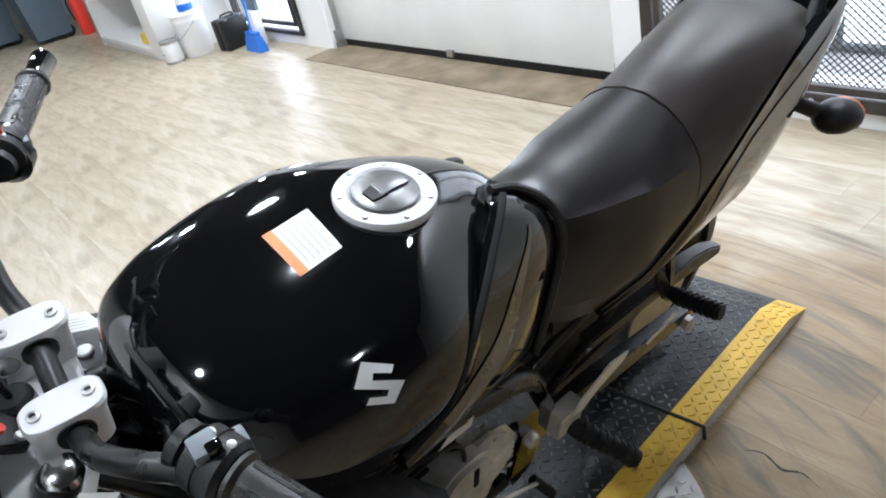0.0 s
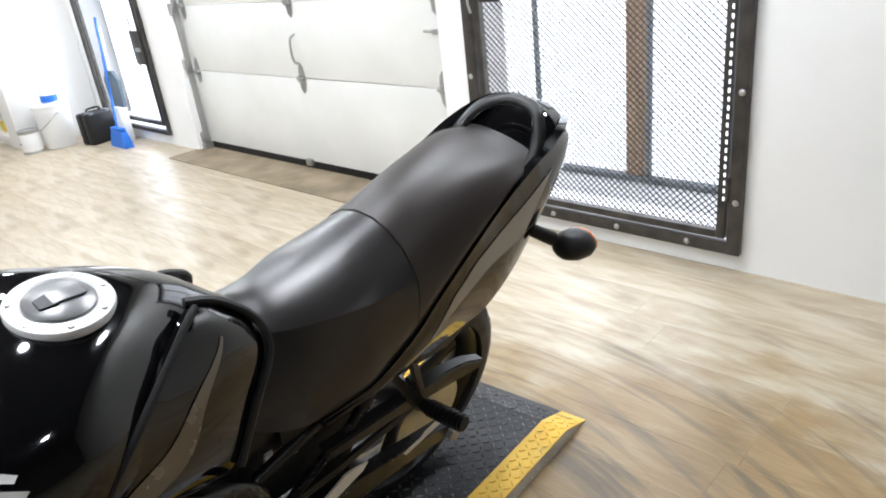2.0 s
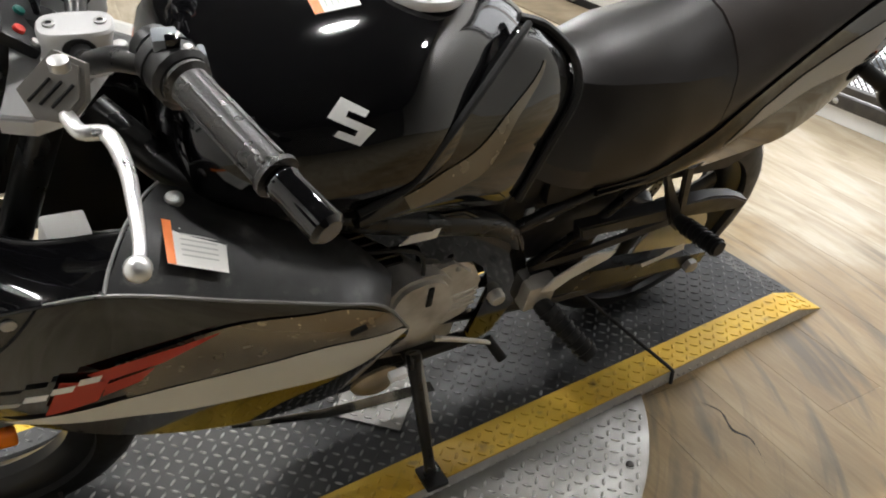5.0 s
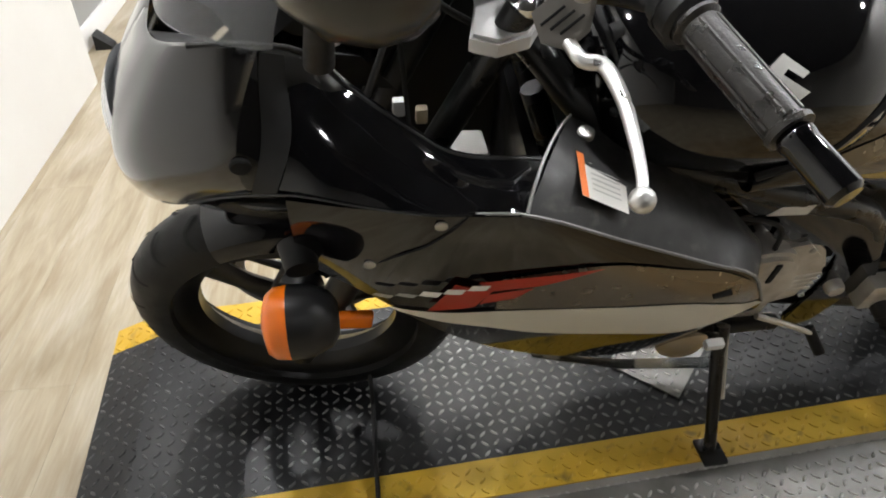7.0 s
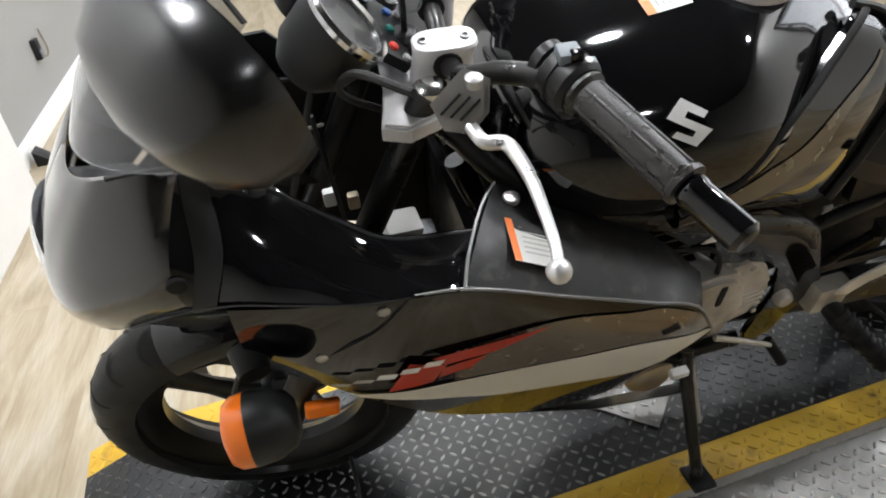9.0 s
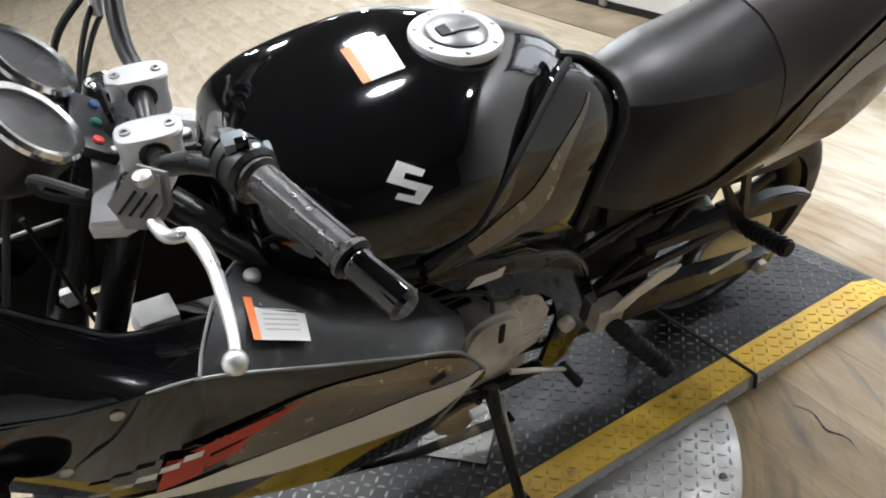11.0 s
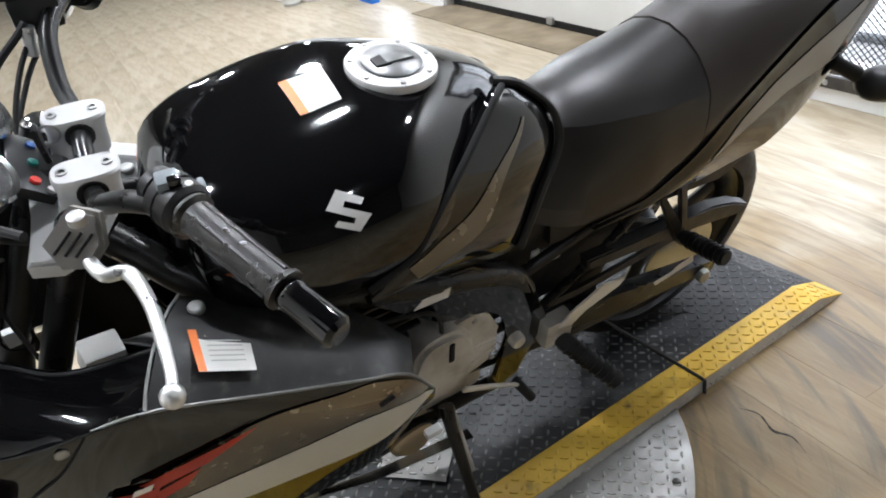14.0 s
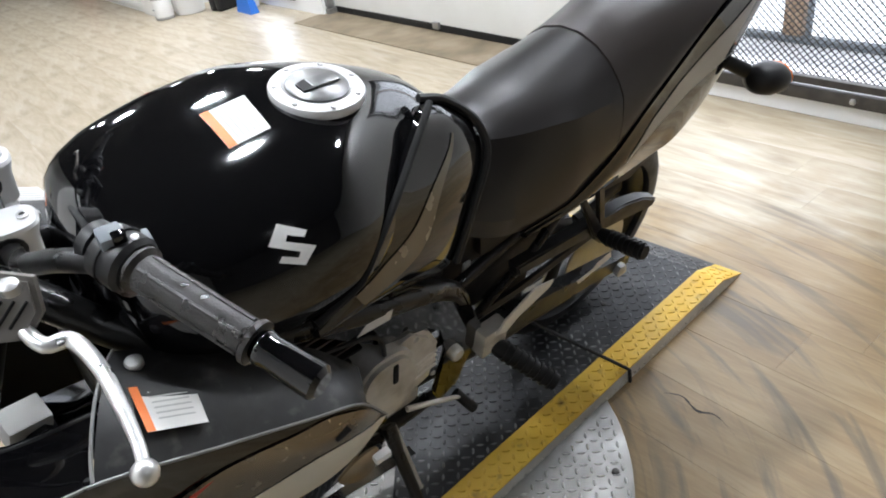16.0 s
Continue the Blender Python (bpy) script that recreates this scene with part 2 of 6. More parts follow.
link(PLANK, stretch_.outputs["Vector"], arcs.inputs["Vector"])
arcs.inputs["Scale"].default_value, arcs.inputs["Detail"].default_value, arcs.inputs["Distortion"].default_value = 1.6, 7.0, 0.8
ramp_.color_ramp.elements[0].position, ramp_.color_ramp.elements[1].position = 0.50, 0.66
link(PLANK, arcs.outputs["Fac"], ramp_.inputs["Fac"])
arc_fac = mix(PLANK, (0.0, 0.0, 0.0), mix(PLANK, (0.0, 0.0, 0.0), ramp_.outputs["Color"], 0.72), ground_mask(PLANK, (0.85, -0.15, 0.0), 0.85, 0.6, 4))
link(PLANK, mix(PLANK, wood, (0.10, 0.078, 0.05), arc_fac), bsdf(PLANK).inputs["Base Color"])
rough_noise(PLANK, 7, 0.33, 0.42, (3, 0.6, 1))
bump(PLANK, 60, 0.025, 0.0006, (6, 0.5, 1))
JOINT = mat("dark_floor_joint", (0.34, 0.29, 0.21), 0.8)
CRACK = mat("dark_crack", (0.03, 0.025, 0.02), 0.9)
CONCRETE = mat("tan_concrete", (0.33, 0.27, 0.18), 0.7)
link(CONCRETE, vary(CONCRETE, [(0.13, 0.10, 0.06), (0.20, 0.155, 0.095), (0.27, 0.22, 0.15)], 5, detail=10), bsdf(CONCRETE).inputs["Base Color"])
bump(CONCRETE, 120, 0.3, 0.002)
WALLWHITE = mat("white_wall_paint", (0.80, 0.80, 0.79), 0.6)
link(WALLWHITE, vary(WALLWHITE, [(0.75, 0.745, 0.73), (0.82, 0.82, 0.81)], 1.6, detail=6), bsdf(WALLWHITE).inputs["Base Color"])
bump(WALLWHITE, 90, 0.12, 0.001)
WALLGREY = mat("grey_wall_paint", (0.30, 0.30, 0.29), 0.6)
bump(WALLGREY, 90, 0.15, 0.001)
# dark tone for the unseen wall, so the black paint reflects little
WALLDARK = mat("dark_unseen_wall", (0.07, 0.068, 0.065), 0.6)
bump(WALLDARK, 90, 0.15, 0.001)
DOORWHITE = mat("white_door_paint", (0.74, 0.74, 0.71), 0.4)
link(DOORWHITE, vary(DOORWHITE, [(0.69, 0.69, 0.655), (0.75, 0.75, 0.725)], 3, detail=6), bsdf(DOORWHITE).inputs["Base Color"])
bump(DOORWHITE, 260, 0.18, 0.0008)
CEIL = mat("ceiling_paint", (0.03, 0.03, 0.03), 0.9)
bump(CEIL, 40, 0.3, 0.003)
STEELDARK = mat("dark_gate_steel", (0.055, 0.052, 0.050), 0.45, 0.5)
link(STEELDARK, vary(STEELDARK, [(0.035, 0.033, 0.032), (0.075, 0.068, 0.06)], 12, detail=8), bsdf(STEELDARK).inputs["Base Color"])
STEEL = mat("zinc_steel", (0.45, 0.45, 0.44), 0.4, 0.9)
rough_noise(STEEL, 30, 0.3, 0.55)
WOODPOST = mat("wood_post", (0.36, 0.24, 0.15), 0.6)
link(WOODPOST, vary(WOODPOST, [(0.28, 0.18, 0.11), (0.42, 0.29, 0.19)], 8, (4, 4, 0.4), detail=8), bsdf(WOODPOST).inputs["Base Color"])
OUTSIDE = mat("bright_daylight", (0.9, 0.9, 0.9), 1.0, emit=(1.0, 1.0, 1.0), strength=1.25)
LAMPGLOW = mat("lamp_diffuser", (0.9, 0.9, 0.9), 0.6, emit=(1.0, 0.972, 0.93), strength=30.0)
WHITEPLASTIC = mat("white_plastic", (0.74, 0.74, 0.73), 0.4)
GREYPLASTIC = mat("grey_plastic", (0.16, 0.18, 0.20), 0.5)
BINGREY = mat("blue_grey_bin_plastic", (0.10, 0.14, 0.18), 0.5)
YELLOWPL = mat("yellow_plastic", (0.75, 0.55, 0.03), 0.45)
STRAPBLACK = mat("black_strap_webbing", (0.010, 0.010, 0.010), 0.7)


# ---- mesh helpers ----
def smooth(bm, angle=40):
    for f in bm.faces:
        f.smooth = True
    lim = radians(angle)
    for e in bm.edges:
        if len(e.link_faces) == 2 and e.calc_face_angle(0) > lim:
            e.smooth = False


def done(name, bm, material, angle=40):
    bmesh.ops.recalc_face_normals(bm, faces=bm.faces[:])
    smooth(bm, angle)
    me = bpy.data.meshes.new(name)
    bm.to_mesh(me)
    bm.free()
    for m in material if isinstance(material, (list, tuple)) else (material,):
        me.materials.append(m)
    return me


def part(name, bm, material, parent, label="", angle=40):
    """One mesh object under a thing or a part, in the parent's own coordinates."""
    ob = new(name, done(name, bm, material, angle))
    ob.parent = parent
    return tagged(ob, label)


def thing(name, m, label, category, group="", kind=""):
    """An Empty at a thing's base, that its parts hang from."""
    ob = new(name)
    ob.empty_display_size = 0.1
    ob.matrix_world = m
    return tagged(ob, label, category, group, kind)


def solid(name, bm, material, label="", category="", kind="", m=None, group=""):
    ob = new(name, done(name, bm, material))
    if m:
        ob.matrix_world = m
    return tagged(ob, label, category, group, kind)


def box(bm, x0, x1, y0, y1, z0, z1, bevel=0.0, seg=2, mi=0):
    r = bmesh.ops.create_cube(bm, size=1)
    vs = r["verts"]
    for v in vs:
        v.co = Vector(((x0 + x1) / 2 + v.co.x * (x1 - x0), (y0 + y1) / 2 + v.co.y * (y1 - y0), (z0 + z1) / 2 + v.co.z * (z1 - z0)))
    faces = list({f for v in vs for f in v.link_faces})
    for f in faces:
        f.material_index = mi
    if bevel:
        es = list({e for v in vs for e in v.link_edges})
        bmesh.ops.bevel(bm, geom=es, offset=bevel, segments=seg, affect="EDGES", profile=0.6)
    return bm


def boxed(*a, **k):
    return box(bmesh.new(), *a, **k)


def loft(rings, close=True, caps=True, bm=None, mi=0):
    """Quads between rings of the same count of points; close: each ring is a loop."""
    bm = bm or bmesh.new()
    vs = [[bm.verts.new(p) for p in ring] for ring in rings]
    n = len(rings[0])
    for a, b in zip(vs, vs[1:]):
        for i in range(n if close else n - 1):
            j = (i + 1) % n
            try:
                bm.faces.new((a[i], a[j], b[j], b[i])).material_index = mi
            except ValueError:
                pass
    if caps and close:
        for ring in (vs[0], vs[-1]):
            bm.faces.new(ring).material_index = mi
    return bm


def curve_points(pts, n):
    """n points along a smooth curve through pts (Catmull-Rom)."""
    p = [Vector(q) for q in pts]
    p = [2 * p[0] - p[1]] + p + [2 * p[-1] - p[-2]]
    out, spans = [], len(p) - 3
    for k in range(n):
        x = k / (n - 1) * spans
        i = min(int(x), spans - 1)
        f = x - i
        a, b, c, d = p[i : i + 4]
        out.append(0.5 * (2 * b + (c - a) * f + (2 * a - 5 * b + 4 * c - d) * f * f + (3 * b - a - 3 * c + d) * f**3))
    return out


def tube(pts, radius, sides=12, steps=0, caps=True, bm=None, flat=1.0, mi=0):
    """A round bar along pts; radius a number or one for each end and between."""
    line = curve_points(pts, steps) if steps else [Vector(p) for p in pts]
    radii = radius if isinstance(radius, (list, tuple)) else (radius, radius)
    rings, up = [], None
    for k, p in enumerate(line):
        d = (line[min(k + 1, len(line) - 1)] - line[max(k - 1, 0)]).normalized()
        if up is None:
            up = Vector((0, 0, 1)) if abs(d.z) < 0.9 else Vector((0, 1, 0))
        side = d.cross(up).normalized()
        up = side.cross(d).normalized()
        x = k / (len(line) - 1) * (len(radii) - 1)
        i = min(int(x), len(radii) - 2)
        r = radii[i] + (radii[i + 1] - radii[i]) * (x - i)
        rings.append([p + r * (math.cos(a) * side + flat * math.sin(a) * up) for a in (2 * math.pi * j / sides for j in range(sides))])
    return loft(rings, True, caps, bm, mi)


def turned(profile, sides=32, axis="Z", at=(0, 0, 0), bm=None, mi=0, closed=False):
    """A turned body: profile of (radius, height) round an axis through at."""
    bm = bm or bmesh.new()
    rings = []
    for r, h in profile:
        ring = []
        for j in range(sides):
            a = 2 * math.pi * j / sides
            c, s = r * math.cos(a), r * math.sin(a)
            p = {"Z": (c, s, h), "Y": (c, h, s), "X": (h, c, s)}[axis]
            ring.append(Vector(p) + Vector(at))
        rings.append(ring)
    if closed:
        rings.append(rings[0])
        loft(rings, True, False, bm, mi)
        bmesh.ops.remove_doubles(bm, verts=bm.verts[:], dist=1e-6)
        return bm
    return loft(rings, True, True, bm, mi)


def slab(poly, thick, to3, bm=None, bevel=0.0, mi=0):
    """A flat polygon given thickness; to3 maps (a, b, depth) to a place."""
    bm = bm or bmesh.new()
    front = [bm.verts.new(to3(a, b, 0)) for a, b in poly]
    back = [bm.verts.new(to3(a, b, thick)) for a, b in poly]
    n = len(poly)
    fs = [bm.faces.new(front), bm.faces.new(back[::-1])]
    fs += [bm.faces.new((front[i], back[i], back[(i + 1) % n], front[(i + 1) % n])) for i in range(n)]
    for f in fs:
        f.material_index = mi
    if bevel:
        bmesh.ops.bevel(bm, geom=list({e for f in fs[:2] for e in f.edges}), offset=bevel, segments=2, affect="EDGES")
    return bm


def rows_at(table, s):
    """Values of a table of rows (s, a, b, ...) at s, smoothly between its rows."""
    for i in range(len(table) - 1):
        if s <= table[i + 1][0] or i == len(table) - 2:
            a, b = table[i], table[i + 1]
            p, q = table[max(i - 1, 0)], table[min(i + 2, len(table) - 1)]
            d = b[0] - a[0]
            f = min(max((s - a[0]) / d, 0), 1)
            out = []
            for k in range(1, len(a)):
                ma = (b[k] - p[k]) / max(b[0] - p[0], 1e-6) * d
                mb = (q[k] - a[k]) / max(q[0] - a[0], 1e-6) * d
                out.append((2 * f**3 - 3 * f**2 + 1) * a[k] + (f**3 - 2 * f**2 + f) * ma + (3 * f**2 - 2 * f**3) * b[k] + (f**3 - f**2) * mb)
            return out


# ---- the room ----
def room_solid(name, bm, material, label="", category="", kind="structure"):
    return solid(name, bm, material, label, category, kind, ROOM)


XW, XD, YMAX, YMIN = 2.335, 2.44, 11.8, -5.0      # wall face, door face, ends of the room
XF = -1.70                                        # wall ahead of the platform

room_solid("ceiling", boxed(-2.1, 2.6, YMIN - 0.1, YMAX + 0.1, CEILING, CEILING + 0.1), CEIL, "matt black ceiling over the workshop")
# right-hand wall in pieces round its openings
GATE, GDOOR, SIDE = (0.13, 1.37, 0.12, 2.2), (1.60, 4.32, 0.0, 2.46), (4.76, 5.92, 0.13, 1.39)
bm = bmesh.new()
for y0, y1, z0, z1 in [(YMIN, GATE[0], 0, CEILING), (GATE[0], GATE[1], 0, GATE[2]), (GATE[0], GATE[1], GATE[3], CEILING), (GATE[1], GDOOR[0], 0, CEILING),
                       (GDOOR[0], GDOOR[1], GDOOR[3], CEILING), (GDOOR[1], SIDE[0], 0, CEILING), (SIDE[0], SIDE[1], 0, SIDE[2]), (SIDE[0], SIDE[1], SIDE[3], CEILING),
                       (SIDE[1], YMAX, 0, CEILING)]:
    box(bm, XW, XW + 0.22, y0, y1, z0, z1)
bmesh.ops.remove_doubles(bm, verts=bm.verts[:], dist=1e-5)
room_solid("wall_east", bm, WALLWHITE, "white painted wall with a gate, a garage door and a window")
# unseen wall added to close the room, dark to cut fill and reflections
room_solid("wall_south", boxed(XF, XW, YMIN - 0.15, YMIN, 0, CEILING), WALLDARK, "plain dark wall added out of view behind the platform")
room_solid("wall_north", boxed(-1.9, XW, YMAX, YMAX + 0.15, 0, CEILING), WALLGREY, "grey painted wall at the far end")
room_solid("wall_west", boxed(XF - 0.15, XF, YMIN, 2.06, 0, CEILING, bevel=0.004), WALLWHITE, "plain white painted wall ahead of the motorcycle")
room_solid("wall_west_back", boxed(XF - 0.30, XF - 0.152, 1.9, YMAX, 0, CEILING), WALLGREY, "grey painted wall running on past the white one")
room_solid("baseboard", boxed(XF - 0.151, XF - 0.13, 2.062, YMAX, 0, 0.10, bevel=0.004), WALLWHITE, "white baseboard along the grey wall")

# garage door with its hinges, handle, seal and tracks
gd = thing("garage_door", ROOM @ pose(XD, 0, 0), "closed white sectional garage door with steel hinges", "garage door", kind="structure")
for z0, z1 in [(0.055, 0.608), (0.612, 1.072), (1.076, 1.538), (1.542, 2.0), (2.004, 2.45)]:
    part("door_panel", boxed(0.0, 0.045, GDOOR[0] + 0.02, GDOOR[1] - 0.02, z0, z1, bevel=0.004), DOORWHITE, gd)
part("bottom_seal", boxed(-0.005, 0.04, GDOOR[0] + 0.02, GDOOR[1] - 0.02, 0.004, 0.054, bevel=0.006), RUBBER, gd, "black rubber bottom seal")
part("door_stop", boxed(-0.03, -0.006, 2.97, 3.03, 0.03, 0.075, bevel=0.004), STEEL, gd)


def hinge(y, z):
    b = slab([(-0.022, -0.07), (0.0, -0.095), (0.022, -0.07), (0.03, -0.012), (0.03, 0.012), (0.022, 0.07), (0.0, 0.095), (-0.022, 0.07), (-0.03, 0.012), (-0.03, -0.012)], 0.004,
             lambda a, c, d: (-0.001 - d, y + a, z + c))
    tube([(-0.014, y - 0.034, z), (-0.014, y + 0.034, z)], 0.012, 10, bm=b)
    box(b, -0.03, -0.004, y - 0.012, y + 0.012, z - 0.02, z + 0.02, 0.003)
    return b


for y in (2.93, 1.70, 4.24):
    for z in (0.61, 1.074, 1.54, 2.002):
        part("hinge", hinge(y, z), STEEL, gd)
b = tube([(-0.001, 2.935, 0.70), (-0.035, 2.935, 0.72), (-0.045, 2.935, 0.79), (-0.035, 2.935, 0.86), (-0.001, 2.935, 0.88)], 0.008, 8, steps=14)
part("pull_handle", b, STEEL, gd)
b = boxed(-0.03, -0.002, 1.66, 1.72, 0.89, 0.915, 0.003)
tube([(-0.02, 1.65, 0.90), (-0.02, 1.78, 0.905)], 0.008, 8, bm=b)
part("slide_bolt", b, STEEL, gd)
for y in (GDOOR[0] + 0.012, GDOOR[1] - 0.012):
    trk = thing("door_track", ROOM @ pose(XW + 0.075, y, 0), "galvanised steel vertical track of the garage door", "door track", "door tracks", "structure")
    part("rail", boxed(-0.022, 0.022, -0.008, 0.008, 0.03, 2.6, bevel=0.003), STEEL, trk)
    for z in (0.10, 0.66, 1.06, 1.6, 2.2):
        part("track_bracket", boxed(-0.045, 0.0, -0.022, 0.022, z - 0.04, z + 0.04, 0.004), STEEL, trk)
    b = boxed(-0.05, 0.03, -0.035, 0.035, 0.004, 0.05, 0.004)
    turned([(0.02, -0.02), (0.026, -0.012), (0.026, 0.012), (0.02, 0.02)], 14, "Y", (0.0, 0.0, 0.08), b)
    part("bottom_bracket", b, STEEL, trk)
room_solid("threshold", boxed(2.09, XD + 0.1, GDOOR[0] - 0.1, GDOOR[1] + 0.05, 0.0, 0.0105, bevel=0.002), CONCRETE, "worn tan concrete strip before the garage door", "threshold")


# security gate and its expanded metal
def expanded(y0, y1, z0, z1, x, py, pz, w):
    """Zigzag strands of expanded metal in the plane x."""
    b = bmesh.new()
    ny, nz = int((y1 - y0) / py), int((z1 - z0) / pz)
    dy, dz = (y1 - y0) / ny, (z1 - z0) / nz
    for k in range(nz):
        for up in (1, -1):
            front, back = [], []
            for i in range(2 * ny + 1):
                yy = y0 + i * dy / 2
                zz = z0 + (k + 0.5) * dz + up * (0.25 if i % 2 else -0.25) * dz * 2
                zz = min(max(zz, z0), z1)
                front.append((b.verts.new((x, yy, zz - w)), b.verts.new((x + 0.003, yy, zz + w))))
            for p, q in zip(front, front[1:]):
                b.faces.new((p[0], q[0], q[1], p[1]))
    return b


gate = thing("security_gate", ROOM @ pose(XW, 0, 0), "dark steel security gate of expanded metal, closed", "gate", kind="structure")
y0, y1, z0, z1 = 0.09, 1.41, 0.08, 2.24
for nm, a in [("gate_stile", (y0, y0 + 0.05, z0, z1)), ("gate_stile", (y1 - 0.055, y1, z0, z1)), ("gate_rail", (y0 + 0.051, y1 - 0.056, z0, z0 + 0.05)), ("gate_rail", (y0 + 0.051, y1 - 0.056, z1 - 0.05, z1))]:
    part(nm, boxed(-0.034, -0.002, *a, bevel=0.003), STEELDARK, gate)
iy0, iy1, iz0, iz1 = y0 + 0.062, y1 - 0.067, z0 + 0.06, z1 - 0.06
for nm, a in [("leaf_stile", (iy0, iy0 + 0.034, iz0, iz1)), ("leaf_stile", (iy1 - 0.034, iy1, iz0, iz1)), ("leaf_rail", (iy0 + 0.035, iy1 - 0.035, iz0, iz0 + 0.03)), ("leaf_rail", (iy0 + 0.035, iy1 - 0.035, iz1 - 0.03, iz1))]:
    part(nm, boxed(-0.028, 0.006, *a, bevel=0.003), STEELDARK, gate)
tagged(part("expanded_mesh", expanded(iy0 + 0.03, iy1 - 0.03, iz0 + 0.028, iz1 - 0.028, -0.006, 0.058, 0.027, 0.0028), STEELDARK, gate), kind="stuff")
for z in (0.30, 0.72, 1.10, 1.62):
    for y in (y0 + 0.022, y1 - 0.026):
        part("bolt", turned([(0.013, -0.036), (0.011, -0.041), (0.005, -0.044)], 10, "X", (0, y, z)), STEEL, gate)
for y in (0.3, 0.62, 0.95, 1.2):
    part("bolt", turned([(0.013, -0.036), (0.011, -0.041), (0.005, -0.044)], 10, "X", (0, y, z0 + 0.025)), STEEL, gate)
for z in (0.35, 1.1, 1.8):
    part("gate_hinge", tube([(-0.034, y0 + 0.056, z - 0.05), (-0.034, y0 + 0.056, z + 0.05)], 0.010, 10), STEELDARK, gate)
part("lock_plate", boxed(-0.033, -0.022, 1.19, 1.30, 1.05, 1.30, 0.003), STEELDARK, gate)
b = boxed(-0.055, -0.034, 1.30, 1.40, 1.08, 1.11, 0.004)
tube([(-0.06, 1.33, 1.10), (-0.075, 1.33, 1.06), (-0.06, 1.33, 1.01)], 0.006, 8, steps=8, bm=b)
part("slide_bolt", b, STEEL, gate)
# glowing specks on the stile stand for daylight through its holes
b = bmesh.new()
for k in range(60):
    box(b, -0.0295, -0.0285, iy0 + 0.006, iy0 + 0.013, 0.3 + k * 0.032, 0.316 + k * 0.032)
tagged(part("perforation_glow", b, OUTSIDE, gate), kind="stuff")

# the bay outside the gate: sill, posts and daylight
bay = thing("window_1", ROOM @ pose(2.9, 0, 0), "shop window behind the gate with a wooden post", "window", kind="structure")
part("window_sill", boxed(-0.34, 0.10, -0.1, 1.75, 0.0, 0.085, bevel=0.005), WALLWHITE, bay)
part("wood_post", boxed(0.0, 0.06, 0.825, 0.915, 0.086, 2.6, bevel=0.004), WOODPOST, bay)
for a in (0.785, 1.44):
    part("mullion", boxed(0.0, 0.03, a, a + 0.02, 0.086, 2.6, bevel=0.003), GREYPLASTIC, bay)
part("bottom_rail", boxed(-0.02, 0.035, -0.1, 1.75, 0.087, 0.115, bevel=0.003), GREYPLASTIC, bay)
solid("backdrop", boxed(3.9, 3.92, -2.6, 17.0, -0.5, 4.5), OUTSIDE, "blown-out white daylight outside the windows", "backdrop", "structure", ROOM)

# side window with its steel frame
sw = thing("window_2", ROOM @ pose(XW, 0, 0), "white-lit window in a dark steel security frame", "window", kind="structure")
y0, y1, z0, z1 = 4.72, 5.95, 0.09, 1.43
for nm, a in [("window_frame", (y0, y0 + 0.035, z0, z1)), ("window_frame", (y1 - 0.035, y1, z0, z1)), ("window_frame", (y0 + 0.036, y1 - 0.036, z0, z0 + 0.035)), ("window_frame", (y0 + 0.036, y1 - 0.036, z1 - 0.04, z1))]:
    part(nm, boxed(-0.03, -0.002, *a, bevel=0.003), STEELDARK, sw)
for nm, a in [("leaf_stile", (y0 + 0.075, y0 + 0.105, z0 + 0.07, z1 - 0.08)), ("leaf_stile", (y1 - 0.105, y1 - 0.075, z0 + 0.07, z1 - 0.08)), ("leaf_rail", (y0 + 0.106, y1 - 0.106, z0 + 0.07, z0 + 0.105)), ("leaf_rail", (y0 + 0.106, y1 - 0.106, z1 - 0.12, z1 - 0.08))]:
    part(nm, boxed(-0.022, 0.006, *a, bevel=0.003), STEELDARK, sw)
part("lock_box", boxed(-0.045, -0.023, y0 + 0.045, y0 + 0.20, 0.66, 0.92, 0.004), STEELDARK, sw)
part("lock_label", boxed(-0.047, -0.0455, y0 + 0.07, y0 + 0.16, 0.76, 0.79), STEEL, sw)
part("closer_box", boxed(-0.09, -0.031, y1 - 0.16, y1 + 0.02, z1 - 0.11, z1 - 0.05, 0.008), PLASTIC, sw)
part("mullion", boxed(0.16, 0.19, 5.32, 5.36, SIDE[2], SIDE[3], 0.003), WHITEPLASTIC, sw)
part("window_sill", boxed(0.10, 0.22, SIDE[0] + 0.1, SIDE[1] - 0.1, SIDE[2] + 0.002, SIDE[2] + 0.03, 0.004), WALLWHITE, sw)

# ceiling lamps
for i, (x, y) in enumerate(DOWNLIGHTS):
    lamp = thing("ceiling_lamp", ROOM @ pose(x, y, CEILING), "round warm white ceiling lamp, lit", "ceiling lamp", "ceiling lamps")
    part("lamp_ring", turned([(0.10, 0.0), (0.10, -0.02), (0.085, -0.026), (0.082, -0.012), (0.082, 0.0)], 24), WHITEPLASTIC, lamp)
    part("diffuser", turned([(0.0005, -0.012), (0.081, -0.012), (0.081, -0.006), (0.0005, -0.006)], 24), LAMPGLOW, lamp)
    data = bpy.data.lights.new("lamp_light", "SPOT")
    data.energy, data.color, data.spot_size, data.spot_blend, data.shadow_soft_size = 100 if y > 2.5 else 20 if y < -1 else 82 if x > 1.6 else 68, (1.0, 0.972, 0.93), radians(162), 0.5, 0.07
    lo = new("lamp_light", data)
    lo.matrix_world = ROOM @ pose(x, y, CEILING - 0.04)

# ---- the turntable platform ----
H, LEN, WID, STRIP, RAMP = 0.044, 1.21, 0.634, 0.081, 0.108
turntable = thing("turntable", pose(0, WID / 2, 0), "round bare tread plate turntable set on the floor", "turntable")
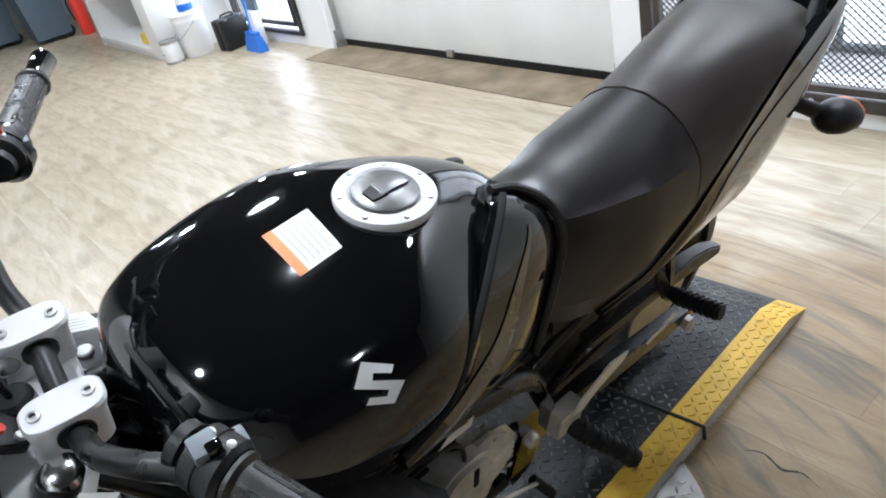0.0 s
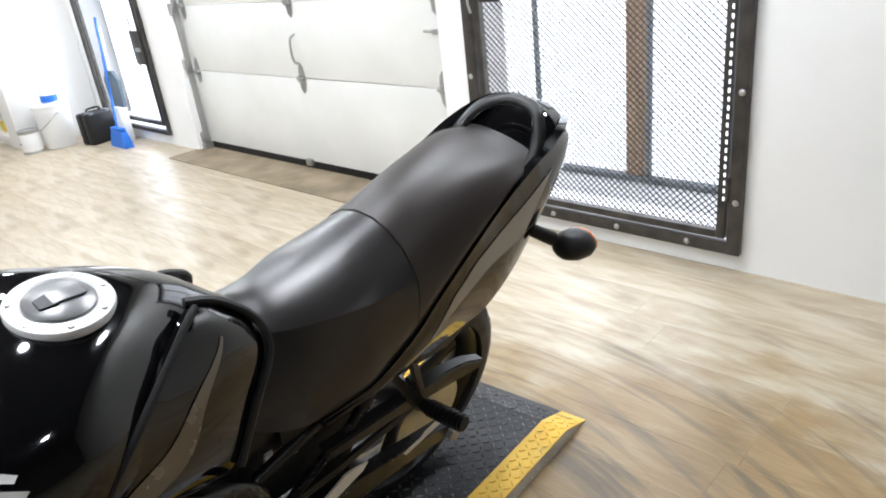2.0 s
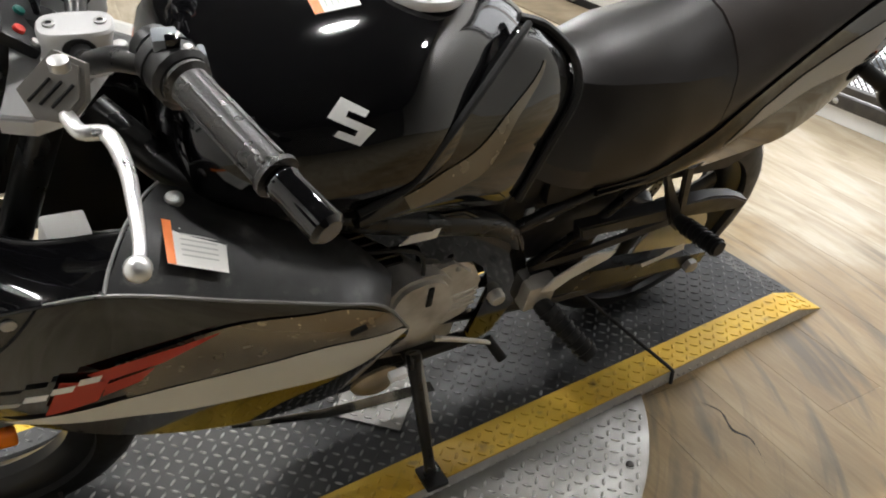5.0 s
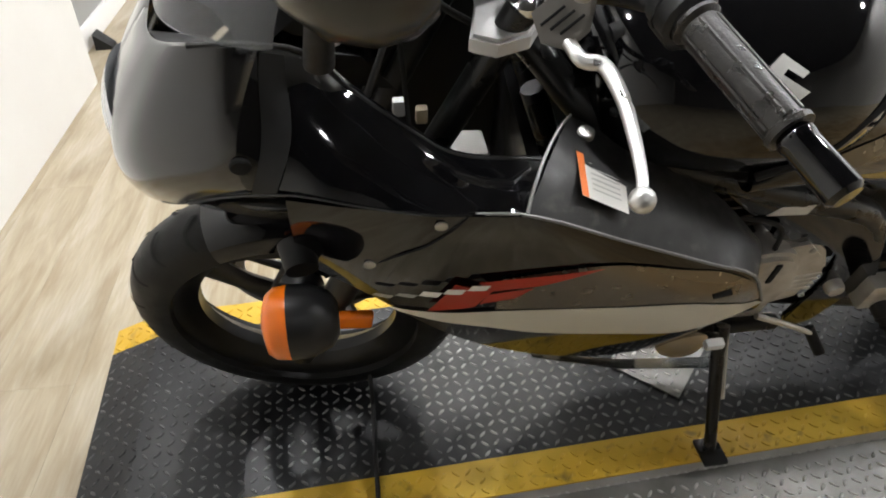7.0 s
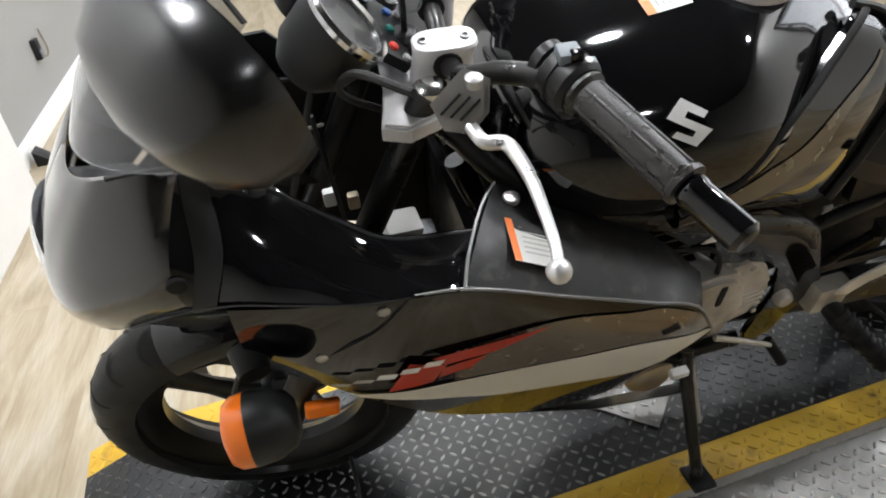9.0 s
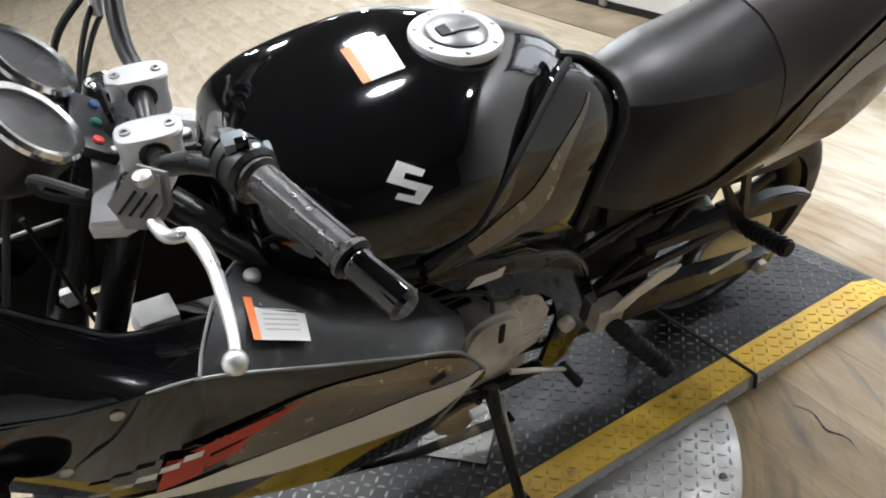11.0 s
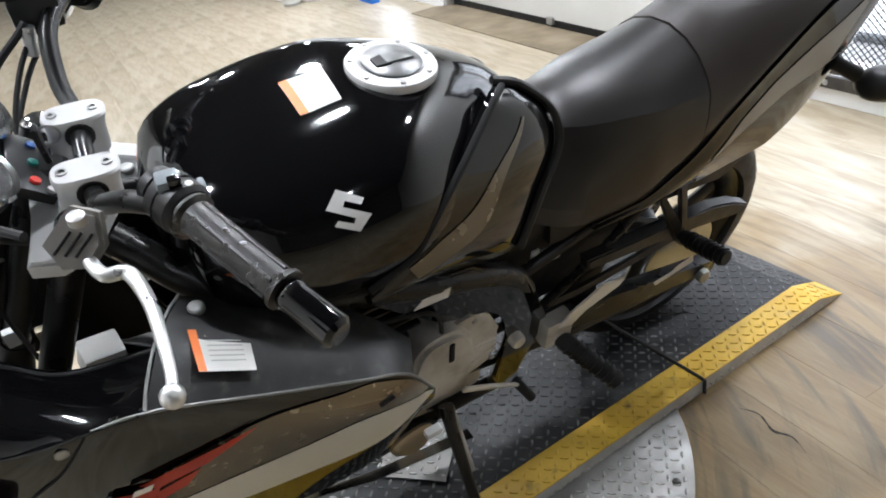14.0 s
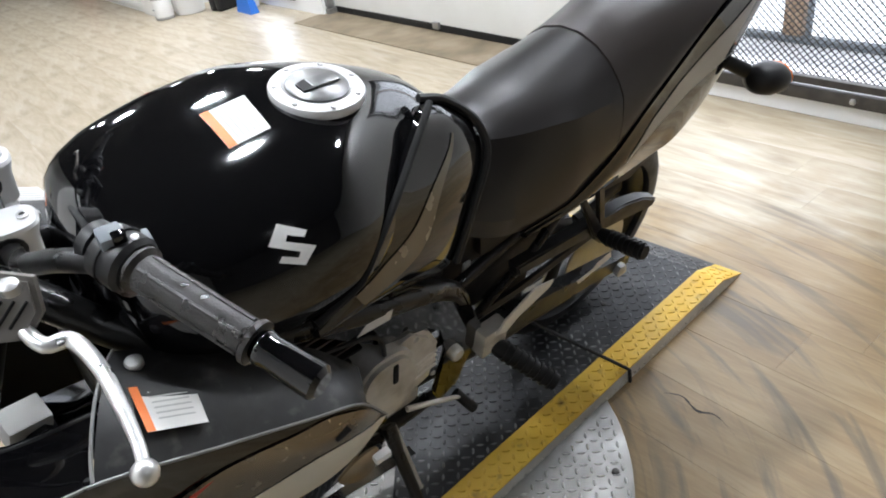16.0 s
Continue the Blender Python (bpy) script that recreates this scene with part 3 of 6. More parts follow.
part("disc", turned([(0.0005, 0.0), (0.637, 0.0), (0.637, 0.0105), (0.634, 0.0125), (0.0005, 0.0125)], 96), PLATESILVER, turntable)


def lugs(spots, to3, length=0.0205, width=0.0062, height=0.0024):
    """Raised lozenges of tread plate: spots of (a, b, turn)."""
    b = bmesh.new()
    for a, c, t in spots:
        ca, sa = math.cos(t), math.sin(t)
        low, top = [], []
        for x, y in ((-length / 2, 0), (-length / 5, -width / 2), (length / 5, -width / 2), (length / 2, 0), (length / 5, width / 2), (-length / 5, width / 2)):
            low.append(b.verts.new(to3(a + ca * x - sa * y, c + sa * x + ca * y, 0)))
            x, y = x * 0.72, y * 0.5
            top.append(b.verts.new(to3(a + ca * x - sa * y, c + sa * x + ca * y, height)))
        b.faces.new(top)
        for i in range(6):
            b.faces.new((low[i], low[(i + 1) % 6], top[(i + 1) % 6], top[i]))
    return b


def lug_grid(x0, x1, y0, y1, pitch, keep=lambda x, y: True, turn=45):
    out = []
    for i in range(int((x1 - x0) / pitch) + 1):
        for j in range(int((y1 - y0) / pitch) + 1):
            x, y = x0 + i * pitch, y0 + j * pitch
            if keep(x, y):
                out.append((x, y, radians(turn if (i + j) % 2 else turn - 90)))
    return out


PITCH = 0.0235
tagged(part("tread_relief", lugs(lug_grid(-0.63, 0.63, -0.63, 0.63, PITCH, lambda x, y: math.hypot(x, y) < 0.625 and abs(y) > WID / 2 + 0.012), lambda a, c, d: (a, c, 0.0124 + d)), LUGSILVER, turntable), kind="stuff")
for k in range(10):
    a = radians(18 + 36 * k + 4)
    if abs(math.sin(a) * 0.60) > WID / 2 + 0.02:
        part("screw", turned([(0.009, 0.0124), (0.008, 0.0165), (0.004, 0.018)], 12, at=(0.60 * math.cos(a), 0.60 * math.sin(a), 0)), STEELDARK, turntable)

platform = thing("display_platform", pose(0, 0, 0), "black tread plate display platform with yellow edge stripes and ramps", "platform")


def ramp_z(x):
    over = max(abs(x) - (LEN - RAMP), 0)
    return H - (H - 0.006) * over / RAMP


XS = [-LEN, -LEN + RAMP, -0.6, 0.0, 0.6, LEN - RAMP, LEN]


def deck(y0, y1):
    return loft([[(x, y0, ramp_z(x)), (x, y1, ramp_z(x)), (x, y1, ramp_z(x) - 0.004), (x, y0, ramp_z(x) - 0.004)] for x in XS])


part("deck_plate", deck(STRIP, WID - STRIP), PLATEBLACK, platform, "black painted tread plate, worn", 3)
part("edge_stripe", deck(0.0, STRIP), PLATEYELLOW, platform, "yellow painted edge stripe", 3)
part("edge_stripe", deck(WID - STRIP, WID), PLATEYELLOW, platform, "yellow painted edge stripe", 3)


def on_deck(a, c, d):
    return (a, c, ramp_z(a) + d)


GX = LEN - 0.012
tagged(part("deck_relief", lugs(lug_grid(-GX, GX, STRIP + 0.012, WID - STRIP - 0.008, PITCH), on_deck), LUGBLACK, platform), kind="stuff")
for ya in (0.012, WID - STRIP + 0.010):
    tagged(part("stripe_relief", lugs(lug_grid(-GX, GX, ya, ya + STRIP - 0.018, PITCH), on_deck), PLATEYELLOW, platform), kind="stuff")
for y, sgn in ((0.0, -1), (WID, 1)):
    part("side_skirt", loft([[(x, y, 0.0), (x, y, ramp_z(x) - 0.0045), (x, y - sgn * 0.004, ramp_z(x) - 0.0045), (x, y - sgn * 0.004, 0.0)] for x in XS]), PLATESKIRT, platform, "bare tread plate side skirt", 3)
    spots = [(x, z, t) for x, z, t in lug_grid(-GX + 0.03, GX - 0.03, 0.013, 0.036, 0.02) if z < ramp_z(x) - 0.012]
    tagged(part("skirt_relief", lugs(spots, lambda a, c, d, y=y, sgn=sgn: (a, y + sgn * d, c), 0.018, 0.0055, 0.0014), LUGSILVER, platform), kind="stuff")
for x, y in ((0.82, 0.2), (-0.62, 0.45), (0.12, 0.5)):
    part("deck_screw", turned([(0.008, H), (0.007, H + 0.003), (0.003, H + 0.004)], 10, at=(x, y, 0)), STEELDARK, platform)

# ---- the motorcycle: s to the rear, u to its right, h up, from the front tyre's contact ----
bike = thing("motorcycle", pose(-0.739, 0.374, H, 0, 0, -2.5) @ pose(0, 0, 0, 17.5, 0, 0), "black half-faired sport motorcycle leaning on its side stand", "motorcycle")


def both(fn):
    """Calls fn with -1 for the motorcycle's left and 1 for its right."""
    for side in (-1, 1):
        fn(side)


# wheels
def wheel(name, at, steer, rad, half, spokes):
    w = new(name)
    w.parent = bike
    w.matrix_local = pose(*at, 0, 0, steer)
    rim_r = rad - 0.078
    prof = []
    for k in range(15):
        a = radians(-112 + 224 * k / 14)
        prof.append((rad - 0.078 + 0.004 + 0.074 * max(math.cos(a), -0.1) ** 0.8 if math.cos(a) > 0 else rad - 0.076, half * math.sin(a) * (1.0 if abs(math.sin(a)) < 0.97 else 0.98)))
    prof = [(rim_r, -half * 0.72)] + [(max(r, rim_r), h) for r, h in prof] + [(rim_r, half * 0.72)]
    part("tyre", turned(prof, 96, "Y", closed=True), RUBBER, w, "black road tyre with curved grooves")
    b = bmesh.new()
    n = 22
    for k in range(n):
        for sd in (-1, 1):
            a0 = 2 * math.pi * (k + (0.5 if sd > 0 else 0)) / n
            line = []
            for j in range(9):
                f = j / 8
                v = radians(8 + 56 * f)
                r = rim_r + 0.0045 + 0.074 * math.cos(v) ** 0.8 + 0.0018
                a = a0 + 0.26 * f - 0.20 * f * f
                wd = 0.0062 * (1 - 0.55 * f)
                for e in (-1, 1):
                    aa = a + e * wd / r
                    line.append(b.verts.new((r * math.cos(aa), sd * half * math.sin(v), r * math.sin(aa))))
            for j in range(8):
                b.faces.new((line[2 * j], line[2 * j + 1], line[2 * j + 3], line[2 * j + 2]))
    tagged(part("tread_groove", b, GROOVE, w), kind="stuff")
    ri = rim_r - 0.004
    part("rim", turned([(ri + 0.006, -half * 0.74), (ri + 0.008, -half * 0.68), (ri - 0.014, -half * 0.5), (ri - 0.026, -0.012), (ri - 0.026, 0.012), (ri - 0.014, half * 0.5), (ri + 0.008, half * 0.68), (ri + 0.006, half * 0.74), (ri - 0.004, half * 0.7), (ri - 0.022, half * 0.45), (ri - 0.034, 0.012), (ri - 0.034, -0.012), (ri - 0.022, -half * 0.45), (ri - 0.004, -half * 0.7)], 72, "Y", closed=True), CASTBLACK, w)
    part("hub", turned([(0.012, -0.06), (0.034, -0.06), (0.042, -0.04), (0.034, -0.02), (0.034, 0.02), (0.042, 0.04), (0.034, 0.06), (0.012, 0.06)], 28, "Y"), CASTBLACK, w)
    for k in range(spokes):
        a = 2 * math.pi * k / spokes + 0.35
        rings = []
        for f in (0, 0.15, 0.5, 0.85, 1):
            r = 0.03 + f * (ri - 0.052)
            hw, hd = 0.021 + 0.016 * (2 * f - 1) ** 2, 0.016 - 0.004 * f
            ring = []
            for q in range(10):
                t = 2 * math.pi * q / 10
                tang, dep = hw * math.cos(t), hd * math.sin(t)
                ring.append((r * math.cos(a) - tang * math.sin(a), dep, r * math.sin(a) + tang * math.cos(a)))
            rings.append(ring)
        part("spoke", loft(rings), CASTBLACK, w)
    return w


def brake_disc(parent, u, r, r0):
    b = bmesh.new()
    n = 96
    rings = {}
    for key, rad, uu in (("a", r0, u - 0.0025), ("b", r, u - 0.0025), ("c", r, u + 0.0025), ("d", r0, u + 0.0025)):
        rings[key] = [b.verts.new((rad * math.cos(2 * math.pi * k / n), uu, rad * math.sin(2 * math.pi * k / n))) for k in range(n)]
    for p, q in ("ab", "bc", "cd", "da"):
        for k in range(n):
            b.faces.new((rings[p][k], rings[p][(k + 1) % n], rings[q][(k + 1) % n], rings[q][k]))
    d = part("brake_disc", b, STEEL, parent, "drilled steel brake disc")
    b = bmesh.new()
    for k in range(60):
        a, rr = 2 * math.pi * k / 60, r0 + (r - r0) * (0.25, 0.5, 0.75)[k % 3]
        for off in (-0.0029, 0.0029):
            turned([(0.0001, off), (0.0042, off), (0.0042, off * 0.95), (0.0001, off * 0.95)], 8, "Y", (rr * math.cos(a), u, rr * math.sin(a)), b)
    tagged(part("disc_hole", b, GROOVE, d), kind="stuff")
    for k in range(5):
        a = 2 * math.pi * k / 5
        part("disc_carrier", tube([(0.04 * math.cos(a), u * 0.9, 0.04 * math.sin(a)), (r0 * math.cos(a + 0.2), u, r0 * math.sin(a + 0.2))], (0.010, 0.007), 8), CASTBLACK, parent)


fw = wheel("front_wheel", (0, 0, 0.295), -7, 0.295, 0.055, 3)
brake_disc(fw, 0.07, 0.15, 0.11)
rw = wheel("rear_wheel", (1.45, 0, 0.307), 0, 0.307, 0.065, 3)
brake_disc(rw, 0.085, 0.125, 0.09)
part("sprocket", turned([(0.05, -0.088), (0.105, -0.088), (0.105, -0.083), (0.05, -0.083)], 44, "Y"), STEEL, rw)

# front fork, mudguard, brakes
def fork(side):
    part("fork_tube", tube([(0.315, side * 0.10, 0.985), (0.14, side * 0.10, 0.60)], 0.0185, 18), FRAME, bike)
    part("fork_slider", tube([(0.145, side * 0.10, 0.61), (0.135, side * 0.10, 0.59), (0.02, side * 0.10, 0.33), (0.0, side * 0.10, 0.285)], (0.027, 0.025, 0.025, 0.024), 18), CASTBLACK, bike, "black fork slider")
    part("fork_boot", tube([(0.165, side * 0.10, 0.655), (0.142, side * 0.10, 0.605)], (0.022, 0.029), 18), RUBBER, bike)
    part("fork_cap", turned([(0.018, 0), (0.018, 0.008), (0.012, 0.012)], 18, at=(0.318, side * 0.10, 0.985)), CHROME, bike)


both(fork)
rings = []
for k in range(17):
    a = radians(70 + 75 * k / 16)
    ring = []
    for j in range(11):
        v = radians(-100 + 200 * j / 10)
        r = 0.268 + 0.05 * max(math.cos(v), -0.3)
        ring.append((-r * math.cos(a) * -1 * -1 + 0.0, 0.072 * math.sin(v), 0.295 + r * math.sin(a)))
    rings.append(ring)
b = loft(rings, close=False)
part("front_mudguard", b, GLOSS, bike, "gloss black front mudguard")
part("brake_caliper", boxed(0.03, 0.13, 0.045, 0.115, 0.30, 0.40, 0.012), CASTBLACK, bike)


def reflector(side):
    b = boxed(-0.028, 0.028, -0.008, 0.008, -0.019, 0.019, 0.007, 3)
    r = part("fork_reflector", b, ORANGE, bike, "orange side reflector on the fork")
    r.matrix_local = pose(0.104, side * 0.137, 0.447, 0, 8, 0)
    part("reflector_bracket", tube([(0.09, side * 0.105, 0.46), (0.104, side * 0.13, 0.447)], 0.008, 8), STEEL, bike)


both(reflector)
part("brake_hose", tube([(0.07, 0.12, 0.36), (0.10, 0.15, 0.55), (0.22, 0.14, 0.80), (0.30, 0.13, 0.95)], 0.005, 8, steps=24), STRAPBLACK, bike)
part("speedometer_cable", tube([(0.02, -0.075, 0.31), (-0.02, -0.12, 0.50), (0.10, -0.14, 0.78), (0.20, -0.06, 1.0)], 0.004, 8, steps=24), STRAPBLACK, bike)

# frame, engine, exhaust


def frame_spar(side):
    part("frame_tube", tube([(0.34, side * 0.04, 0.90), (0.46, side * 0.13, 0.80), (0.70, side * 0.15, 0.70), (0.90, side * 0.14, 0.60), (0.97, side * 0.13, 0.40)], 0.021, 12, steps=18), FRAME, bike)
    part("frame_tube", tube([(0.36, side * 0.04, 0.82), (0.48, side * 0.11, 0.50), (0.58, side * 0.12, 0.28), (0.90, side * 0.12, 0.25)], 0.017, 10, steps=18), FRAME, bike)
    part("subframe_tube", tube([(0.92, side * 0.12, 0.56), (1.15, side * 0.115, 0.62), (1.45, side * 0.10, 0.68)], 0.012, 10), FRAME, bike)
    part("subframe_tube", tube([(0.98, side * 0.12, 0.42), (1.14, side * 0.12, 0.52), (1.28, side * 0.11, 0.63)], 0.010, 10), FRAME, bike)
    # cover plate behind the engine
    poly = [(0.62, 0.71), (0.72, 0.705), (0.80, 0.692), (0.92, 0.60), (0.985, 0.45), (0.93, 0.31), (0.885, 0.29), (0.868, 0.33), (0.895, 0.45), (0.875, 0.53), (0.84, 0.565), (0.74, 0.59), (0.70, 0.64)]
    part("frame_cover", slab(poly, 0.012, lambda a, c, d: (a, side * (0.158 - d), c), bevel=0.004), GLOSS, bike, "black painted frame cover plate")


both(frame_spar)
b = boxed(0.50, 0.88, -0.115, 0.115, 0.25, 0.52, 0.03, 3)
part("crankcase", b, ALU, bike, "silver engine crankcase")
b = bmesh.new()
box(b, 0.50, 0.70, -0.12, 0.12, 0.48, 0.70, 0.012)
part("cylinder_block", b, CASTBLACK, bike)
for k in range(9):
    part("cooling_fin", boxed(0.485, 0.715, -0.14, 0.14, 0.50 + 0.022 * k, 0.506 + 0.022 * k, 0.002), CASTBLACK, bike)
# left engine covers
def cover(poly, u0, u1, name, material, label=""):
    part(name, slab(poly, u1 - u0, lambda a, c, d: (a, -(u1 - d), c), bevel=0.009), material, bike, label)


def blob(cx, cz, rx, rz, n=20, squ=2.6):
    out = []
    for k in range(n):
        a = 2 * math.pi * k / n
        ca, sa = math.cos(a), math.sin(a)
        out.append((cx + rx * math.copysign(abs(ca) ** (2 / squ), ca), cz + rz * math.copysign(abs(sa) ** (2 / squ), sa)))
    return out


cover(blob(0.735, 0.50, 0.062, 0.085), 0.10, 0.185, "generator_cover", ALU, "round silver generator cover")
cover([(0.76, 0.585), (0.80, 0.592), (0.845, 0.545), (0.866, 0.50), (0.85, 0.42), (0.80, 0.40), (0.755, 0.42)], 0.10, 0.165, "sprocket_cover", ALU, "silver sprocket cover with raised ribs")
for k in range(4):
    part("cover_rib", tube([(0.79, -0.166, 0.455 - 0.014 * k + 0.03), (0.856, -0.166, 0.475 - 0.014 * k + 0.02)], 0.0028, 6), ALU, bike)
part("cover_slot", boxed(0.742, 0.752, -0.188, -0.184, 0.515, 0.565, 0.003), GROOVE, bike)
for a, c in ((0.80, 0.575), (0.845, 0.44), (0.69, 0.43), (0.70, 0.56)):
    part("cover_bolt", turned([(0.006, -0.19), (0.005, -0.192), (0.002, -0.193)], 8, "Y", (a, 0.018, c)), STEEL, bike)
part("oil_cover", turned([(0.0005, -0.20), (0.03, -0.20), (0.044, -0.19), (0.05, -0.17), (0.05, -0.10)], 28, "Y", (0.665, 0, 0.335)), BRONZE, bike, "warm toned rounded engine cover")
part("oil_pan", loft([[(0.50 + dx, u * f, hh) for u, hh in ((-0.12, 0.30), (0.12, 0.30), (0.08, 0.20), (-0.08, 0.20))] for dx, f in ((0, 0.7), (0.06, 1), (0.26, 1), (0.34, 0.7))]), ALU, bike)
part("frame_bolt", turned([(0.0005, -0.176), (0.013, -0.176), (0.016, -0.170), (0.016, -0.155)], 18, "Y", (0.906, 0, 0.442)), ALU, bike, "round silver frame bolt cap")
part("frame_label", slab([(0.684, 0.674), (0.701, 0.690), (0.751, 0.689), (0.746, 0.669)], 0.001, lambda a, c, d: (a, -0.1705 + d, c)), LABEL, bike, "small white label on the frame")
part("hose_clip", boxed(0.670, 0.702, -0.234, -0.218, 0.393, 0.409, 0.004), WHITEPLASTIC, bike, "white plastic hose clip")
part("clutch_cable", tube([(0.62, -0.15, 0.66), (0.72, -0.165, 0.64), (0.738, -0.17, 0.57)], 0.004, 6, steps=10), STRAPBLACK, bike)
part("exhaust_pipe", tube([(0.50, 0.06, 0.55), (0.40, 0.07, 0.42), (0.46, 0.09, 0.20), (0.80, 0.11, 0.17), (1.10, 0.15, 0.24)], 0.021, 12, steps=26), CASTBLACK, bike)
part("exhaust_pipe", tube([(0.50, -0.06, 0.55), (0.40, -0.06, 0.42), (0.46, -0.05, 0.19), (0.75, 0.02, 0.16), (0.95, 0.10, 0.19)], 0.021, 12, steps=26), CASTBLACK, bike)
part("silencer", tube([(1.05, 0.16, 0.22), (1.15, 0.18, 0.25), (1.58, 0.22, 0.42), (1.66, 0.225, 0.45)], (0.03, 0.052, 0.052, 0.04), 20), CASTBLACK, bike)
part("battery_box", boxed(0.90, 1.20, -0.095, 0.095, 0.42, 0.67, 0.01), PLASTIC, bike)
part("air_box", boxed(0.74, 0.93, -0.10, 0.10, 0.56, 0.73, 0.02), PLASTIC, bike)
for a, c in ((0.975, 0.55), (1.0, 0.54), (1.03, 0.53)):
    part("wiring_connector", boxed(a, a + 0.018, -0.10, -0.08, c, c + 0.03, 0.003), WHITEPLASTIC, bike)
part("shock_spring", tube([(1.04 + 0.0 * k, 0.03 * math.cos(k * 0.7), 0.40 + 0.004 * k) for k in range(60)], 0.005, 6), STEEL, bike)

# rear end: swing arm, chain, guard, brackets, pegs
def swing(side):
    part("swing_arm", loft([[(s, side * (0.125 + du), h - hh), (s, side * (0.125 + du), h + hh), (s, side * (0.155 + du), h + hh), (s, side * (0.155 + du), h - hh)] for s, h, hh, du in
                            ((0.93, 0.395, 0.028, -0.01), (1.15, 0.37, 0.03, 0.0), (1.42, 0.318, 0.022, 0.0), (1.50, 0.305, 0.018, 0.0))]), FRAME, bike)
    part("axle_nut", turned([(0.018, 0.158), (0.018, 0.172), (0.009, 0.178)] if side > 0 else [(0.018, -0.158), (0.018, -0.172), (0.009, -0.178)], 6, "Y", (1.45, 0, 0.307)), STEEL, bike)
    part("peg_bracket", slab([(1.215, 0.651), (1.234, 0.644), (1.355, 0.475), (1.351, 0.442), (1.322, 0.470)], 0.012, lambda a, c, d: (a, side * (0.152 - d), c), bevel=0.003), CASTBLACK, bike)
    part("peg_bracket", slab([(1.274, 0.650), (1.301, 0.635), (1.361, 0.462), (1.339, 0.468)], 0.012, lambda a, c, d: (a, side * (0.15 - d), c), bevel=0.003), CASTBLACK, bike)
    peg = part("passenger_peg", tube([(1.329, side * 0.147, 0.490), (1.335, side * 0.165, 0.486), (1.340, side * 0.258, 0.508)], (0.011, 0.017, 0.016), 14), RUBBER, bike, "black ribbed rubber passenger peg")
    for k in range(7):
        f = 0.12 + 0.13 * k
        a, c = Vector((1.335, side * 0.165, 0.486)), Vector((1.340, side * 0.258, 0.508))
        p = a.lerp(c, f)
        d = (c - a).normalized() * 0.0028
        part("peg_rib", tube([p - d, p + d], 0.0195, 14), RUBBER, peg)
    peg = part("rider_peg", tube([(0.995, side * 0.165, 0.405), (1.008, side * 0.19, 0.395), (1.068, side * 0.295, 0.342)], (0.012, 0.019, 0.018), 14), RUBBER, bike, "black ribbed rubber rider peg")
    for k in range(8):
        f = 0.10 + 0.115 * k
        a, c = Vector((1.008, side * 0.19, 0.395)), Vector((1.068, side * 0.295, 0.342))
        p = a.lerp(c, f)
        d = (c - a).normalized() * 0.003
        part("peg_rib", tube([p - d, p + d], 0.0215, 14), RUBBER, peg)
    part("heel_guard", slab([(0.99, 0.445), (1.01, 0.475), (1.085, 0.515), (1.142, 0.502), (1.13, 0.485), (1.05, 0.462), (1.02, 0.435)], 0.005, lambda a, c, d: (a, side * (0.189 - d), c), bevel=0.0015), HEELPLATE, bike, "bare aluminium heel guard")
    part("peg_mount", boxed(0.965, 1.03, min(side * 0.15, side * 0.185), max(side * 0.15, side * 0.185), 0.385, 0.455, 0.008), ALU, bike)


both(swing)
part("chain_guard", slab([(1.08, 0.535), (1.36, 0.512), (1.43, 0.51), (1.50, 0.49), (1.562, 0.455), (1.552, 0.435), (1.47, 0.455), (1.36, 0.475), (1.09, 0.505)], 0.03, lambda a, c, d: (a, -(0.142 - d), c), bevel=0.004), PLASTIC, bike, "black plastic chain guard")
part("chain", tube([(0.80, -0.135, 0.46), (1.12, -0.12, 0.425), (1.44, -0.095, 0.405)], 0.009, 6, flat=1.4), CASTBLACK, bike)
part("chain", tube([(0.80, -0.135, 0.38), (1.12, -0.115, 0.27), (1.44, -0.095, 0.205)], 0.009, 6, flat=1.4), CASTBLACK, bike)
part("chain_label", slab([(1.295, 0.355), (1.405, 0.372), (1.395, 0.395), (1.35, 0.387), (1.34, 0.376), (1.285, 0.37)], 0.001, lambda a, c, d: (a, -0.1572 + d, c)), LABEL, bike, "white label on the swing arm")
part("shift_lever", tube([(0.775, -0.185, 0.405), (0.83, -0.195, 0.385), (0.895, -0.20, 0.347)], (0.006, 0.0045), 8), ALU, bike)
part("shift_rubber", tube([(0.893, -0.19, 0.350), (0.915, -0.225, 0.315)], 0.010, 10), RUBBER, bike)
part("side_stand", tube([(0.765, -0.145, 0.305), (0.76, -0.18, 0.262), (0.756, -0.285, 0.130), (0.754, -0.306, 0.105)], (0.016, 0.013, 0.0115, 0.012), 12), FRAME, bike, "black side stand leg folded out")
foot = part("stand_foot", boxed(-0.024, 0.024, -0.030, 0.030, -0.006, 0.006, 0.005), FRAME, bike)
foot.matrix_local = pose(0.754, -0.312, 0.1035, -17.5, 0, 0)
part("stand_spring", tube([(0.775, -0.15, 0.30), (0.772, -0.24, 0.19)], 0.006, 8), STEEL, bike)
part("skid_bar", loft([[(s, u - w, h), (s, u + w, h), (s, u + w, h - 0.004), (s, u - w, h - 0.004)] for s, u, h, w in ((0.42, -0.13, 0.235, 0.004), (0.60, -0.135, 0.165, 0.010), (0.84, -0.135, 0.115, 0.012))]), CHROME, bike, "thin polished skid strip")

